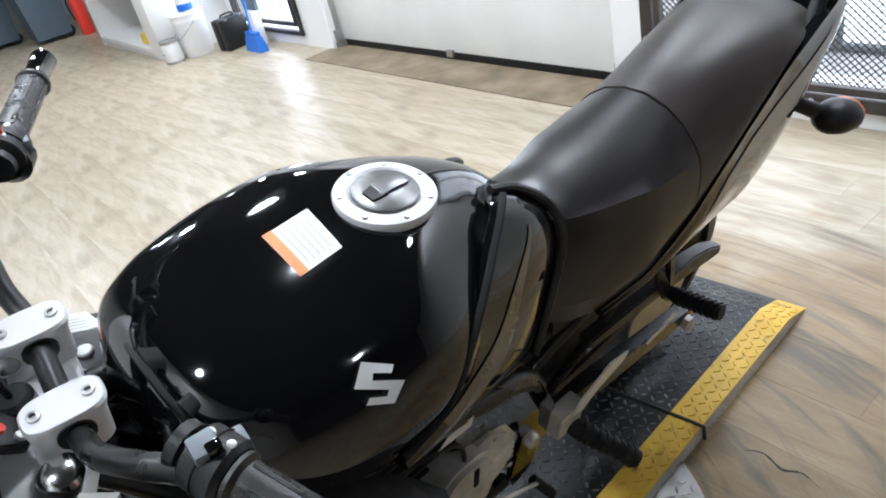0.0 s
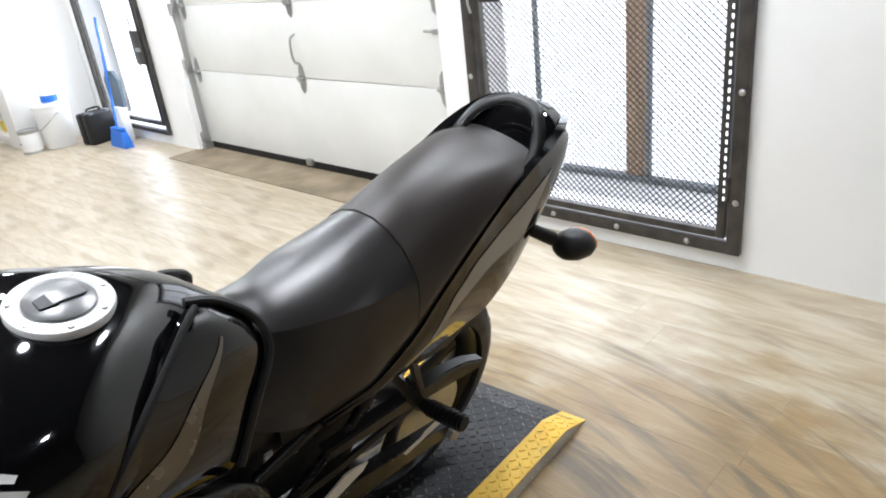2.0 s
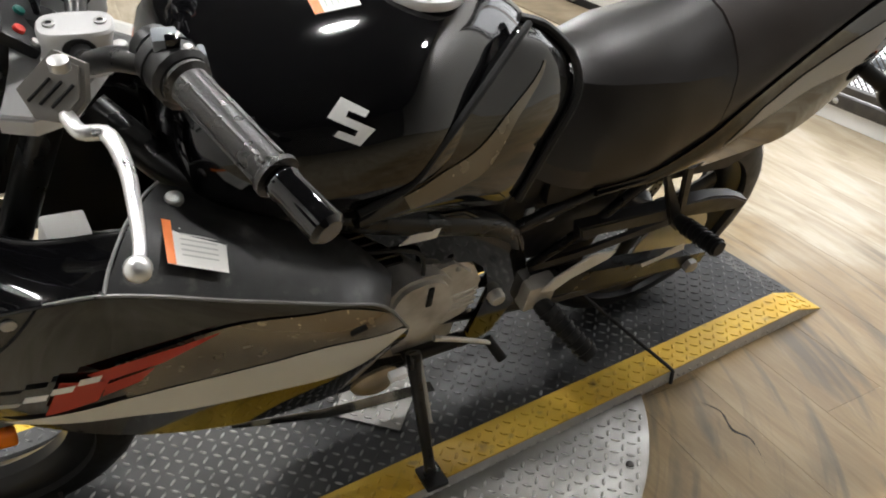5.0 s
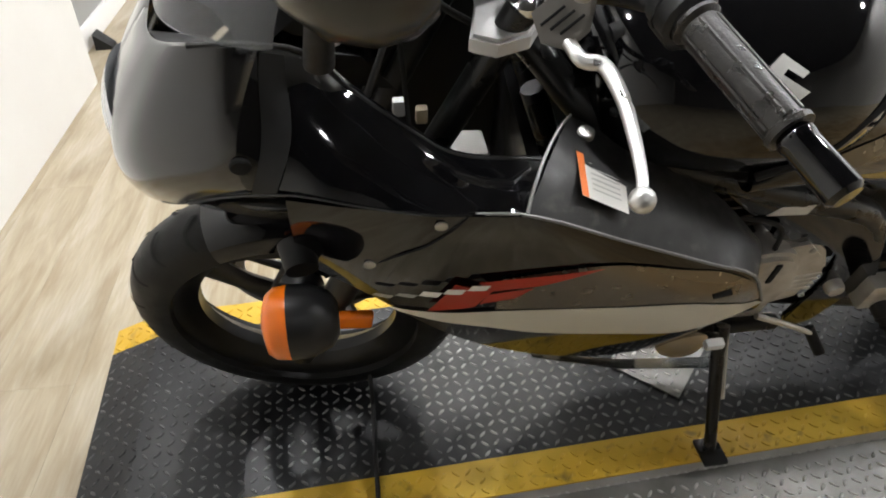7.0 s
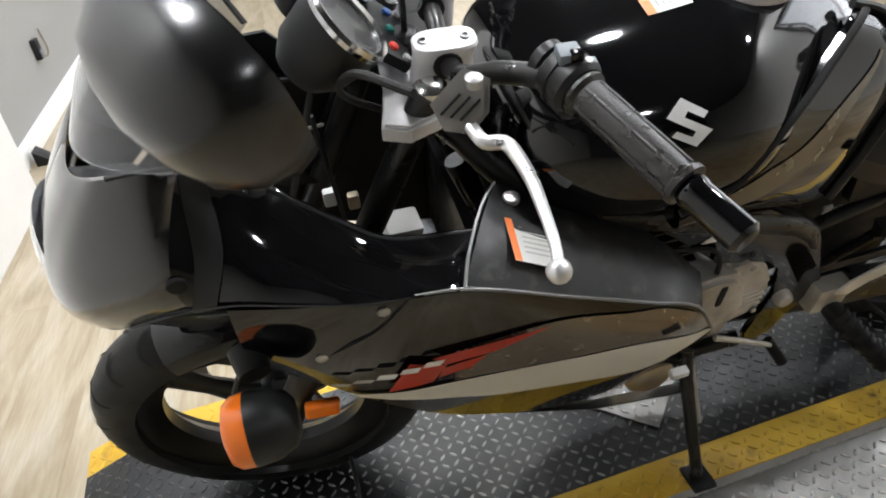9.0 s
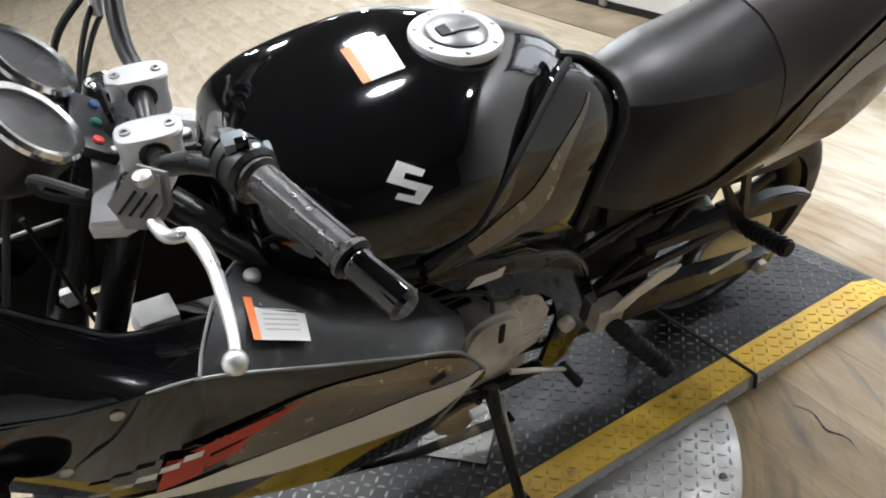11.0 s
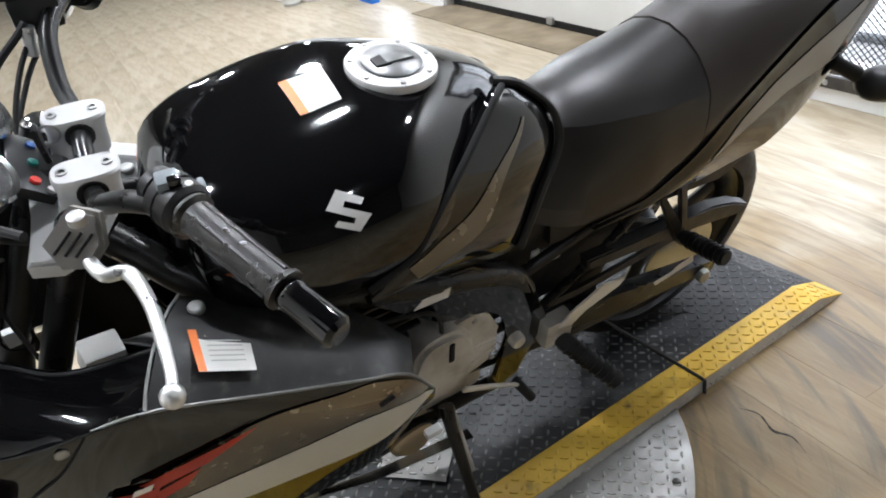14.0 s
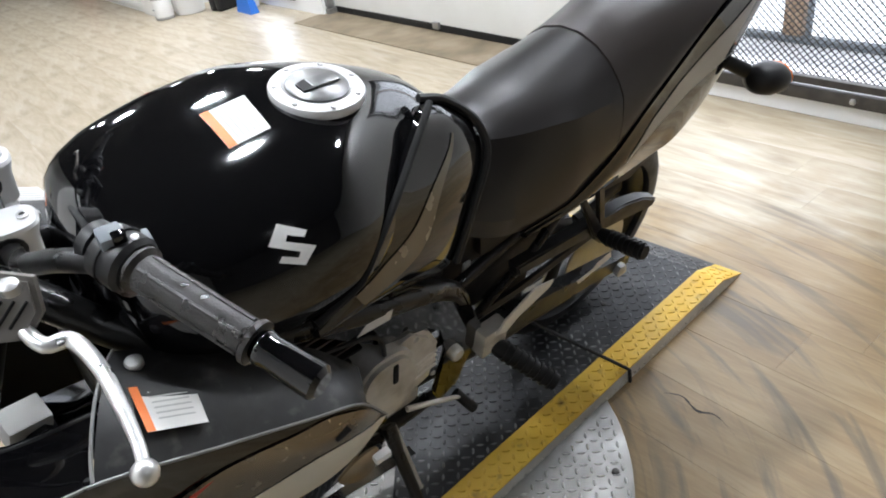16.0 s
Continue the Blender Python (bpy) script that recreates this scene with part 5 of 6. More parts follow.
    for s, u0, h0, u1, h1 in ((0.24, 0.205, 0.545, 0.13, 0.46), (0.33, 0.205, 0.475, 0.14, 0.375), (0.43, 0.205, 0.425, 0.145, 0.315), (0.55, 0.203, 0.39, 0.145, 0.255), (0.66, 0.20, 0.40, 0.14, 0.235), (0.72, 0.19, 0.37, 0.135, 0.225)):
        rings.append([(s, side * u0, h0), (s, side * (u0 * 0.6 + u1 * 0.4 + 0.012), h0 * 0.6 + h1 * 0.4), (s, side * u1, h1), (s, side * (u1 - 0.05), h1 - 0.012), (s, side * (u1 - 0.05), h1 + 0.02), (s, side * (u0 - 0.015), h0)])
    part("belly_panel", loft(rings), GLOSS, bike, "gloss black lower fairing")


both(fairing)

COWL = [  # lower s, u, h; waist s, u, h; upper s, u, h: from the nose round to the side
    (-0.128, 0.0, 0.690, -0.166, 0.0, 0.800, -0.085, 0.0, 0.940), (-0.128, 0.05, 0.700, -0.160, 0.05, 0.805, -0.080, 0.05, 0.945), (-0.124, 0.10, 0.733, -0.146, 0.09, 0.815, -0.062, 0.085, 0.955), (-0.077, 0.145, 0.771, -0.100, 0.135, 0.850, -0.025, 0.110, 0.970),
    (-0.004, 0.175, 0.815, -0.015, 0.168, 0.875, 0.030, 0.115, 0.972), (0.060, 0.200, 0.834, 0.062, 0.158, 0.890, 0.086, 0.100, 0.945), (0.126, 0.220, 0.832, 0.130, 0.170, 0.870, 0.133, 0.110, 0.898), (0.196, 0.243, 0.837, 0.196, 0.194, 0.853, 0.194, 0.140, 0.860),
    (0.247, 0.255, 0.846, 0.247, 0.214, 0.850, 0.245, 0.171, 0.847), (0.304, 0.263, 0.849, 0.312, 0.232, 0.852, 0.339, 0.188, 0.847)]


def cowl_at(side, k, f):
    a = COWL[k]
    p, q, r = Vector(a[0:3]), Vector(a[3:6]), Vector(a[6:9])
    c = 2 * q - (p + r) / 2
    v = (1 - f) ** 2 * p + 2 * f * (1 - f) * c + f * f * r
    return Vector((v.x, side * v.y, v.z))


def cowl(side):
    cols = [[cowl_at(1, k, j / 14) for j in range(15)] for k in range(len(COWL))]
    lines = [curve_points([c[j] for c in cols], 41) for j in range(15)]
    for name, i0, i1, paint, label in (("front_cowl", 0, 20, NOSEPAINT, "hazed black front cowl"), ("side_cowl", 19, 41, GLOSS, "gloss black cowl side wall")):
        b = loft([[(p.x, side * p.y, p.z) for p in line[i0:i1]] for line in lines], close=False)
        r = bmesh.ops.extrude_face_region(b, geom=b.faces[:])
        for v in [x for x in r["geom"] if isinstance(x, bmesh.types.BMVert)]:
            v.co.x += 0.004
            v.co.y -= side * 0.005
        bmesh.ops.remove_doubles(b, verts=b.verts[:], dist=1e-5)
        part(name, b, paint, bike, label, 50)
    # chin panel under the cowl
    rings = []
    for k in range(1, 7):
        a = COWL[k]
        rings.append([(a[0] + 0.008, side * (a[1] - 0.012), a[2] - 0.002), (a[0] + 0.05, side * max(a[1] - 0.02, 0.01), a[2] - 0.05), (a[0] + 0.12, side * max(a[1] - 0.045, 0.01), a[2] - 0.105 - 0.01 * (6 - k) * 0.2)])
    part("chin_panel", loft(rings, close=False), GLOSS, bike, "gloss black chin panel")
    # dark recessed band behind the nose
    def between(k, f, lift):
        p = cowl_at(side, int(k), f).lerp(cowl_at(side, int(k) + 1, f), k - int(k))
        return p + Vector((-lift * 0.3, side * lift, 0))

    decal(lambda f, g: between(4.30 + 0.42 * g + 0.35 * math.sin(math.pi * f), f * 0.97 + 0.02, 0.0045), 20, 4, PLASTIC, "cowl_band", "matt black vertical band on the cowl")
    hole = between(4.35, 0.36, 0.004)
    part("cowl_hole", turned([(0.0005, side * 0.002), (0.010, side * 0.002), (0.012, 0.0), (0.012, -side * 0.004)], 18, "Y", hole), GROOVE, bike)
    part("cowl_crease", tube([between(k, 0.03, 0.003) for k in (3.2, 4.0, 5.0, 6.0, 7.0, 8.0, 8.9)], 0.0022, 6, steps=24), GLOSS, bike)
    # inner edge trim
    part("cowl_trim", tube([cowl_at(side, k, 1.0) for k in range(3, 10)], 0.003, 8, steps=26), PLASTIC, bike)
    # inner cowl wall
    rings = []
    for k in range(1, 6):
        p = cowl_at(side, k, 1.0)
        rings.append([p + Vector((0.004, -side * 0.004, -0.002)), p + Vector((0.06, -side * 0.025, -0.03)), p + Vector((0.10, -side * 0.045, -0.10))])
    part("inner_cowl", loft(rings, close=False), PLASTIC, bike)


both(cowl)
part("inner_panel", slab([(0.02, 0.62), (0.02, 0.93), (0.16, 0.93), (0.22, 0.86), (0.36, 0.84), (0.62, 0.66), (0.62, 0.45), (0.30, 0.50)], 0.006, lambda a, c, d: (a, 0.165 - d, c)), PLASTIC, bike)
part("oil_cooler", boxed(0.36, 0.40, -0.10, 0.14, 0.52, 0.72, 0.006), CASTBLACK, bike, "black finned oil cooler")
part("under_tank_tray", boxed(0.40, 0.72, -0.13, 0.13, 0.70, 0.75, 0.01), PLASTIC, bike)
part("horn", turned([(0.0005, -0.03), (0.03, -0.03), (0.042, -0.01), (0.042, 0.01), (0.02, 0.02)], 20, "X", (0.28, -0.07, 0.70)), CASTBLACK, bike)
for (a, u, c), m_ in (((0.190, -0.030, 0.794), WHITEPLASTIC), ((0.221, -0.020, 0.768), BRONZE)):
    part("wiring_connector", boxed(a - 0.008, a + 0.008, u - 0.006, u + 0.006, c - 0.014, c + 0.012, 0.003), m_, bike)
relay = part("relay_box", boxed(-0.026, 0.026, -0.02, 0.02, -0.022, 0.022, 0.005), LABEL, bike, "white plastic relay box")
relay.matrix_local = pose(0.272, -0.063, 0.736, 10, 12, 8)
part("speed_cable", tube([(0.19, -0.03, 0.93), (0.20, -0.035, 0.80), (0.21, -0.04, 0.66)], 0.003, 8, steps=12), STRAPBLACK, bike)
part("stay_bar", tube([(0.089, -0.100, 0.945), (0.118, -0.040, 0.905), (0.136, -0.009, 0.892), (0.170, 0.045, 0.850), (0.206, 0.099, 0.807)], 0.0028, 8), ALU, bike, "thin bare metal fairing stay")
part("stay_bar", tube([(0.136, -0.009, 0.894), (0.110, 0.070, 0.885), (0.087, 0.137, 0.870)], 0.0028, 8), ALU, bike, "thin bare metal fairing stay")

# headlight and screen
part("headlight", loft([[(-0.152 - 0.022 * (1 - sc * sc) + 0.02 * (sc * math.cos(a)) ** 2, 0.10 * sc * math.cos(a), 0.795 + 0.07 * sc * math.sin(a)) for a in (2 * math.pi * j / 28 for j in range(28))] for sc in (1.0, 0.9, 0.7, 0.45, 0.15)]), LENS, bike, "wide pale headlight lens in the nose", 60)
rows = []
for v in range(9):
    f = v / 8
    row = []
    for k in range(25):
        a = -1 + 2 * k / 24
        base = (-0.07 + 0.13 * abs(a) ** 2.2, 0.155 * a, 0.958 + 0.035 * abs(a) ** 2)
        top = (0.10 + 0.05 * abs(a) ** 2, 0.125 * a, 1.175 - 0.055 * abs(a) ** 3)
        row.append(tuple(p + (q - p) * f + (-0.02 * math.sin(math.pi * f) if i == 0 else 0) for i, (p, q) in enumerate(zip(base, top))))
    rows.append(row)
b = loft(rows, close=False)
r = bmesh.ops.extrude_face_region(b, geom=b.faces[:])
for v in [x for x in r["geom"] if isinstance(x, bmesh.types.BMVert)]:
    v.co.x += 0.003
scr = part("windscreen", b, SCREEN, bike, "clear acrylic windscreen")
scr.visible_shadow = False
part("screen_beading", tube([(0.10 + 0.05 * abs(a) ** 2, 0.125 * a, 1.175 - 0.055 * abs(a) ** 3) for a in (-1 + 2 * k / 24 for k in range(25))], 0.003, 6), PLASTIC, bike)


def mirror(side):
    def oval(a):
        c, d = math.cos(a), math.sin(a)
        return math.copysign(abs(c) ** 0.75, c), math.copysign(abs(d) ** 0.75, d)

    turn = [oval(2 * math.pi * j / 28) for j in range(28)]
    m = part("mirror", loft([[(-0.067 + 0.067 * f, side * 0.077 * sc * c, (0.050 if d > 0 else 0.057) * sc * d) for c, d in turn] for f, sc in ((0, 0.05), (0.06, 0.40), (0.22, 0.74), (0.5, 0.95), (0.8, 1.03), (1.0, 1.0))]), MIRRORBODY, bike, "black plastic rear-view mirror", 50)
    m.matrix_local = pose(0.144, side * 0.346, 1.240, 0, -13, -side * 26)
    part("mirror_glass", loft([[(0.0015, side * 0.072 * c, 0.047 * d) for c, d in turn], [(0.0016, 0, 0)] * 28], caps=False), MIRROR, m)
    part("mirror_stalk", tube([(0.112, side * 0.30, 1.215), (0.115, side * 0.235, 1.11), (0.105, side * 0.175, 0.99)], (0.014, 0.011, 0.015), 12, steps=10, flat=0.7), PLASTIC, bike)


both(mirror)

# handlebar group, turned a little to the right
STEER = pose(0.33, 0, 0, 0, 0, -6) @ pose(-0.33, 0, 0)
unsteer = STEER.inverted()
bars = new("handlebar_group")
bars.parent = bike
bars.matrix_local = STEER
part("top_clamp", slab([(0.27, -0.125), (0.30, -0.135), (0.335, -0.12), (0.37, -0.05), (0.375, 0.05), (0.335, 0.12), (0.30, 0.135), (0.27, 0.125), (0.285, 0.05), (0.285, -0.05)], 0.024, lambda a, c, d: (a, c, 0.968 - d), bevel=0.004), SILVER, bars, "silver top fork clamp")


def riser(side):
    c = (0.352, side * 0.056)
    r = part("bar_riser", loft([[(c[0] + dx + rx * math.copysign(abs(math.cos(a)) ** 0.6, math.cos(a)), c[1] + ry * math.copysign(abs(math.sin(a)) ** 0.6, math.sin(a)), h) for a in (2 * math.pi * j / 24 for j in range(24))]
                                for h, rx, ry, dx in ((0.966, 0.034, 0.020, -0.006), (1.0, 0.033, 0.021, -0.002), (1.015, 0.036, 0.022, 0.0), (1.018, 0.034, 0.020, 0.0))]), SILVER, bars, "silver handlebar riser clamp")
    for dx in (-0.023, 0.023):
        part("clamp_bolt", turned([(0.006, 1.016), (0.006, 1.020), (0.003, 1.0205), (0.003, 1.018)], 12, at=(c[0] + dx, c[1], 0)), STEEL, r)
    part("bar_sleeve", tube([(0.352, c[1] - 0.0235, 0.998), (0.352, c[1] + 0.0235, 0.998)], 0.0165, 14), PLASTIC, r)


both(riser)
half = [(0.352, -0.03, 0.998), (0.354, -0.085, 1.0), (0.362, -0.13, 1.022), (0.386, -0.185, 1.062), (0.415, -0.225, 1.080), (0.438, -0.249, 1.080), (0.488, -0.360, 1.067), (0.505, -0.405, 1.061)]
part("handlebar", tube([Vector(p) for p in half[::-1]] + [Vector(p) for p in ((0.352, 0.03, 0.998), (0.352, 0.085, 1.0), (0.345, 0.125, 1.02), (0.352, 0.18, 1.06), (0.385, 0.235, 1.080), (0.414, 0.273, 1.080), (0.466, 0.38, 1.078))], 0.011, 12, steps=70), FRAME, bars, "black tubular handlebar")


def grips(side):
    def at(f):
        if side < 0:
            return Vector((0.438, -0.249, 1.080)).lerp(Vector((0.488, -0.360, 1.067)), f)
        return Vector((0.414, 0.273, 1.080)).lerp(Vector((0.470, 0.385, 1.078)), f)

    g = part("hand_grip", tube([at(0.0), at(0.03), at(0.06), at(0.94), at(0.96), at(1.0)], (0.021, 0.0215, 0.0170, 0.0165, 0.0195, 0.0195), 20), GRIP, bars, "worn black rubber hand grip")
    d = (at(1) - at(0)).normalized()
    part("bar_end", tube([at(1.0), at(1.0) + d * 0.004, at(1.0) + d * 0.010, at(1.0) + d * 0.012, at(1.0) + d * 0.058, at(1.0) + d * 0.062], (0.0125, 0.0150, 0.0150, 0.0140, 0.0155, 0.011), 18), GLOSS, bars, "black bar end weight")
    for k in range(6):
        q = [at(0.08 + 0.85 * j / 9) for j in range(10)]
        sd = d.cross(Vector((0, 0, 1))).normalized()
        up = sd.cross(d)
        a = 2 * math.pi * k / 6
        off = 0.0163 * (math.cos(a) * sd + math.sin(a) * up)
        part("grip_rib", tube([p + off for p in q], 0.0022, 6), GRIP, g)
    # switch housing
    sw_ = part("switch_housing", tube([at(-0.30), at(-0.27), at(-0.05), at(-0.01)], (0.020, 0.025, 0.026, 0.022), 16), PLASTIC, bars, "black switch housing")
    part("switch_button", boxed(at(-0.16).x - 0.012, at(-0.16).x + 0.008, at(-0.16).y - 0.010, at(-0.16).y + 0.010, at(-0.16).z + 0.018, at(-0.16).z + 0.031, 0.003), REDBTN if side > 0 else GREYPLASTIC, sw_, "red kill switch" if side > 0 else "grey dip switch")
    part("switch_button", boxed(at(-0.2).x + 0.016, at(-0.2).x + 0.030, at(-0.2).y - 0.009, at(-0.2).y + 0.009, at(-0.2).z - 0.006, at(-0.2).z + 0.010, 0.003), GREYPLASTIC, sw_)
    part("lever_clamp", tube([at(-0.42), at(-0.34)], 0.019, 14), CASTBLACK, bars)
    part("housing_half", tube([at(-0.29) + Vector((0.004, 0, -0.010)), at(-0.26) + Vector((0.004, 0, -0.012)), at(-0.06) + Vector((0.003, 0, -0.012)), at(-0.04) + Vector((0.003, 0, -0.010))], (0.016, 0.023, 0.023, 0.017), 14), CASTBLACK, sw_)
    part("housing_seam", tube([at(-0.175), at(-0.168)], 0.0268, 18), GROOVE, sw_)
    for f_ in (-0.24, -0.09):
        q_ = at(f_) + Vector((0.010, 0, 0.021))
        part("housing_screw", turned([(0.0042, 0), (0.004, 0.003), (0.002, 0.0036)], 10, at=q_), STEEL, sw_)
    part("signal_slider", boxed(at(-0.10).x - 0.006, at(-0.10).x + 0.006, at(-0.10).y - 0.005, at(-0.10).y + 0.005, at(-0.10).z + 0.021, at(-0.10).z + 0.033, 0.003), GLOSS, sw_)
    line = [unsteer @ Vector(q) for q in ((0.318, -0.226, 1.048), (0.326, -0.254, 1.044), (0.345, -0.260, 1.041), (0.351, -0.298, 1.038), (0.349, -0.337, 1.036), (0.345, -0.374, 1.033), (0.339, -0.397, 1.031))]
    line = [Vector((q.x, -side * q.y, q.z)) for q in line]
    b = tube(line, (0.0062, 0.0072, 0.0076, 0.0066, 0.0058, 0.0050, 0.0050), 12, steps=30, flat=0.8)
    bmesh.ops.create_uvsphere(b, u_segments=14, v_segments=10, radius=0.0105, matrix=Matrix.Translation(line[-1]))
    part("hand_lever", b, LEVER, bars, "bare aluminium ball-end hand lever")


both(grips)
# clutch perch cover, left; brake reservoir, right
b = slab([(-0.026, -0.012), (-0.006, 0.026), (0.019, 0.023), (0.026, -0.006), (0.016, -0.028), (-0.008, -0.031)], 0.020, lambda a, c, d: (a, d, c), bevel=0.004)
cl = part("lever_perch", b, PERCH, bars, "grey clutch lever perch cover with three slots")
cl.matrix_local = pose(0.339, -0.221, 1.068, -38, 10, -24)
for k in range(3):
    part("perch_slot", tube([(-0.014 + 0.009 * k, -0.0008, -0.018), (-0.002 + 0.009 * k, -0.0008, 0.004)], 0.0014, 6), GROOVE, cl)
part("perch_pivot", turned([(0.008, 1.11), (0.008, 1.118), (0.004, 1.12)], 12, at=(0.349, -0.226, -0.025)), STEEL, bars)
part("clutch_cable", tube([(0.30, -0.20, 1.065), (0.25, -0.14, 1.05), (0.24, -0.06, 0.96), (0.36, -0.02, 0.86)], 0.0045, 8, steps=22), STRAPBLACK, bars)
part("brake_reservoir", boxed(0.315, 0.375, 0.20, 0.285, 1.05, 1.095, 0.008), PLASTIC, bars, "black brake fluid reservoir")
part("reservoir_cap", boxed(0.311, 0.379, 0.196, 0.289, 1.0955, 1.108, 0.004), CASTBLACK, bars)
part("brake_hose", tube([(0.33, 0.19, 1.07), (0.26, 0.16, 1.0), (0.24, 0.10, 0.86), (0.20, 0.11, 0.70)], 0.005, 8, steps=22), STRAPBLACK, bars)
part("brake_joint", tube([(0.33, 0.19, 1.065), (0.325, 0.185, 1.03)], 0.009, 10), LEVER, bars)
for k in range(2):
    part("throttle_cable", tube([(0.40, 0.24, 1.09 - 0.012 * k), (0.31, 0.17, 1.03 - 0.02 * k), (0.28, 0.08, 0.93), (0.40, 0.05, 0.84)], 0.0035, 8, steps=22), STRAPBLACK, bars)


# dials, key, warning lamps
def dial(u, s):
    m = pose(s, u, 1.050, 0, 50, 0)
    g = part("instrument_pod", turned([(0.0005, -0.075), (0.030, -0.072), (0.044, -0.05), (0.050, -0.01), (0.050, 0.004), (0.044, 0.006)], 36), PLASTIC, bars, "round black instrument with chrome rim")
    g.matrix_local = m
    part("dial_rim", turned([(0.0425, 0.004), (0.051, 0.002), (0.0525, 0.008), (0.050, 0.013), (0.0425, 0.011)], 40, closed=True), CHROME, g)
    part("dial_face", turned([(0.0005, 0.002), (0.043, 0.002), (0.043, 0.0005), (0.0005, 0.0005)], 36), DIALFACE, g)
    part("dial_needle", boxed(-0.002, 0.002, -0.006, 0.032, 0.004, 0.0052), DIALRED, g)
    b = bmesh.new()
    for k in range(13):
        a = radians(-130 + 260 * k / 12)
        x, y = 0.036 * math.sin(a), 0.036 * math.cos(a)
        box(b, x - 0.0015, x + 0.0015, y - 0.003, y + 0.003, 0.0022, 0.003)
    tagged(part("dial_mark", b, WHITEDECAL, g), kind="stuff")
    gl = part("dial_glass", turned([(0.0005, 0.0102), (0.043, 0.0082), (0.043, 0.0074), (0.0005, 0.0094)], 36), GLASS, g)
    gl.visible_shadow = False


dial(-0.058, 0.248)
dial(0.058, 0.248)
lamp_panel = part("warning_panel", boxed(-0.022, 0.030, -0.052, 0.052, -0.008, 0.006, 0.004), CASTBLACK, bars, "warning lamp panel between dials and clamp")
lamp_panel.matrix_local = pose(0.290, 0, 1.000, 0, 40, 0)
for y, m_ in ((-0.034, REDBTN), (0.0, GREEN), (0.034, BLUECONN)):
    part("warning_lamp", turned([(0.006, 0.006), (0.0055, 0.0095), (0.002, 0.0105)], 12, at=(0.006, y, 0)), m_, lamp_panel)
for y in (-0.044, 0.044):
    part("panel_bolt", turned([(0.0055, 0.006), (0.005, 0.0095), (0.002, 0.010)], 10, at=(0.022, y, 0)), STEEL, lamp_panel)
part("ignition_lock", turned([(0.019, 0.968), (0.019, 0.992), (0.014, 0.997), (0.0005, 0.998)], 22, at=(0.315, 0, 0)), CASTBLACK, bars)
part("ignition_key", slab([(-0.004, 0.0), (0.004, 0.0), (0.005, 0.018), (0.014, 0.024), (0.014, 0.044), (0.006, 0.050), (-0.008, 0.050), (-0.014, 0.040), (-0.012, 0.024), (-0.005, 0.018)], 0.006, lambda a, c, d: (0.312 + d, a, 0.995 + c), bevel=0.0015), PLASTIC, bars, "black key in the ignition")
part("key_ring", turned([(0.012, -0.001), (0.0135, 0.0), (0.012, 0.001), (0.0105, 0.0)], 20, "Y", (0.325, 0.004, 1.028), closed=True), STEEL, bars)


# front signals
def front_signal(side):
    part("signal_stalk", tube([(0.05, side * 0.19, 0.735), (0.055, side * 0.225, 0.728)], (0.024, 0.020), 14), RUBBER, bike)
    rings = []
    for f, sc in ((0.0, 0.45), (0.1, 0.75), (0.35, 0.97), (0.62, 1.0)):
        rings.append([(0.092 - 0.092 * f, side * (0.272 + 0.045 * sc * math.cos(a)), 0.690 + 0.047 * sc * math.sin(a)) for a in (2 * math.pi * j / 20 for j in range(20))])
    body = part("front_signal", loft(rings), PLASTIC, bike, "black front turn signal with an orange lens")
    part("signal_lens", loft([[(0.0348 - 0.092 * f, side * (0.272 + 0.045 * sc * math.cos(a)), 0.690 + 0.047 * sc * math.sin(a)) for a in (2 * math.pi * j / 20 for j in range(20))] for f, sc in ((0, 0.995), (0.18, 0.95), (0.28, 0.80), (0.34, 0.4))]), ORANGE, body, "orange lens")


both(front_signal)

# tie-down cords
def cord(name, pts, label):
    return tagged(new(name, done(name, tube(pts, 0.0045, 8), STRAPBLACK)), label, "tie-down cord", "tie-down cords")


cord("tie_down_cord", [(0.50, 0.19, 0.20), (0.637, 0.001, 0.0505), (0.640, -0.0055, 0.046), (0.642, -0.0055, 0.006)], "thin black cord hooked over the platform edge behind the foot pegs")
cord("tie_down_cord", [(-0.628, 0.30, 0.16), (-0.630, 0.25, 0.0515), (-0.645, 0.001, 0.0505), (-0.645, -0.0055, 0.046), (-0.645, -0.0055, 0.014)], "thin black cord hooked over the platform edge beside the front wheel")

# silver patch with tread relief on the deck under the belly
b = slab([(-0.105, 0.262), (0.0, 0.150), (0.118, 0.272), (0.06, 0.34), (-0.04, 0.34)], 0.002, lambda a, c, d: (a, c, H + 0.0045 - d))
patch = tagged(new("tread_plate_patch", done("tread_plate_patch", b, PLATESILVER)), "small silver tread plate patch on the platform", "metal plate")
tagged(part("tread_relief", lugs([q for q in lug_grid(-0.09, 0.10, 0.17, 0.33, PITCH) if q[1] > 0.165 + abs(q[0]) * 1.05], lambda a, c, d: (a, c, H + 0.0044 + d)), LUGSILVER, patch), kind="stuff")

# ---- clutter along the far wall ----
box_ = thing("wall_charger", ROOM @ pose(XF - 0.152, 3.145, 0.330), "small black charger box hanging on the grey wall", "charger")
part("case", boxed(0.001, 0.03, -0.030, 0.030, -0.050, 0.050, 0.006), PLASTIC, box_)
part("face_plate", boxed(0.0305, 0.034, -0.020, 0.020, -0.040, -0.005, 0.001), GREYPLASTIC, box_)
part("cable", tube([(0.02, 0.0, -0.030), (0.03, 0.06, -0.055), (0.02, 0.14, -0.030), (0.006, 0.16, 0.060)], 0.004, 8, steps=16), CONCRETE, box_, "thin tan cable")

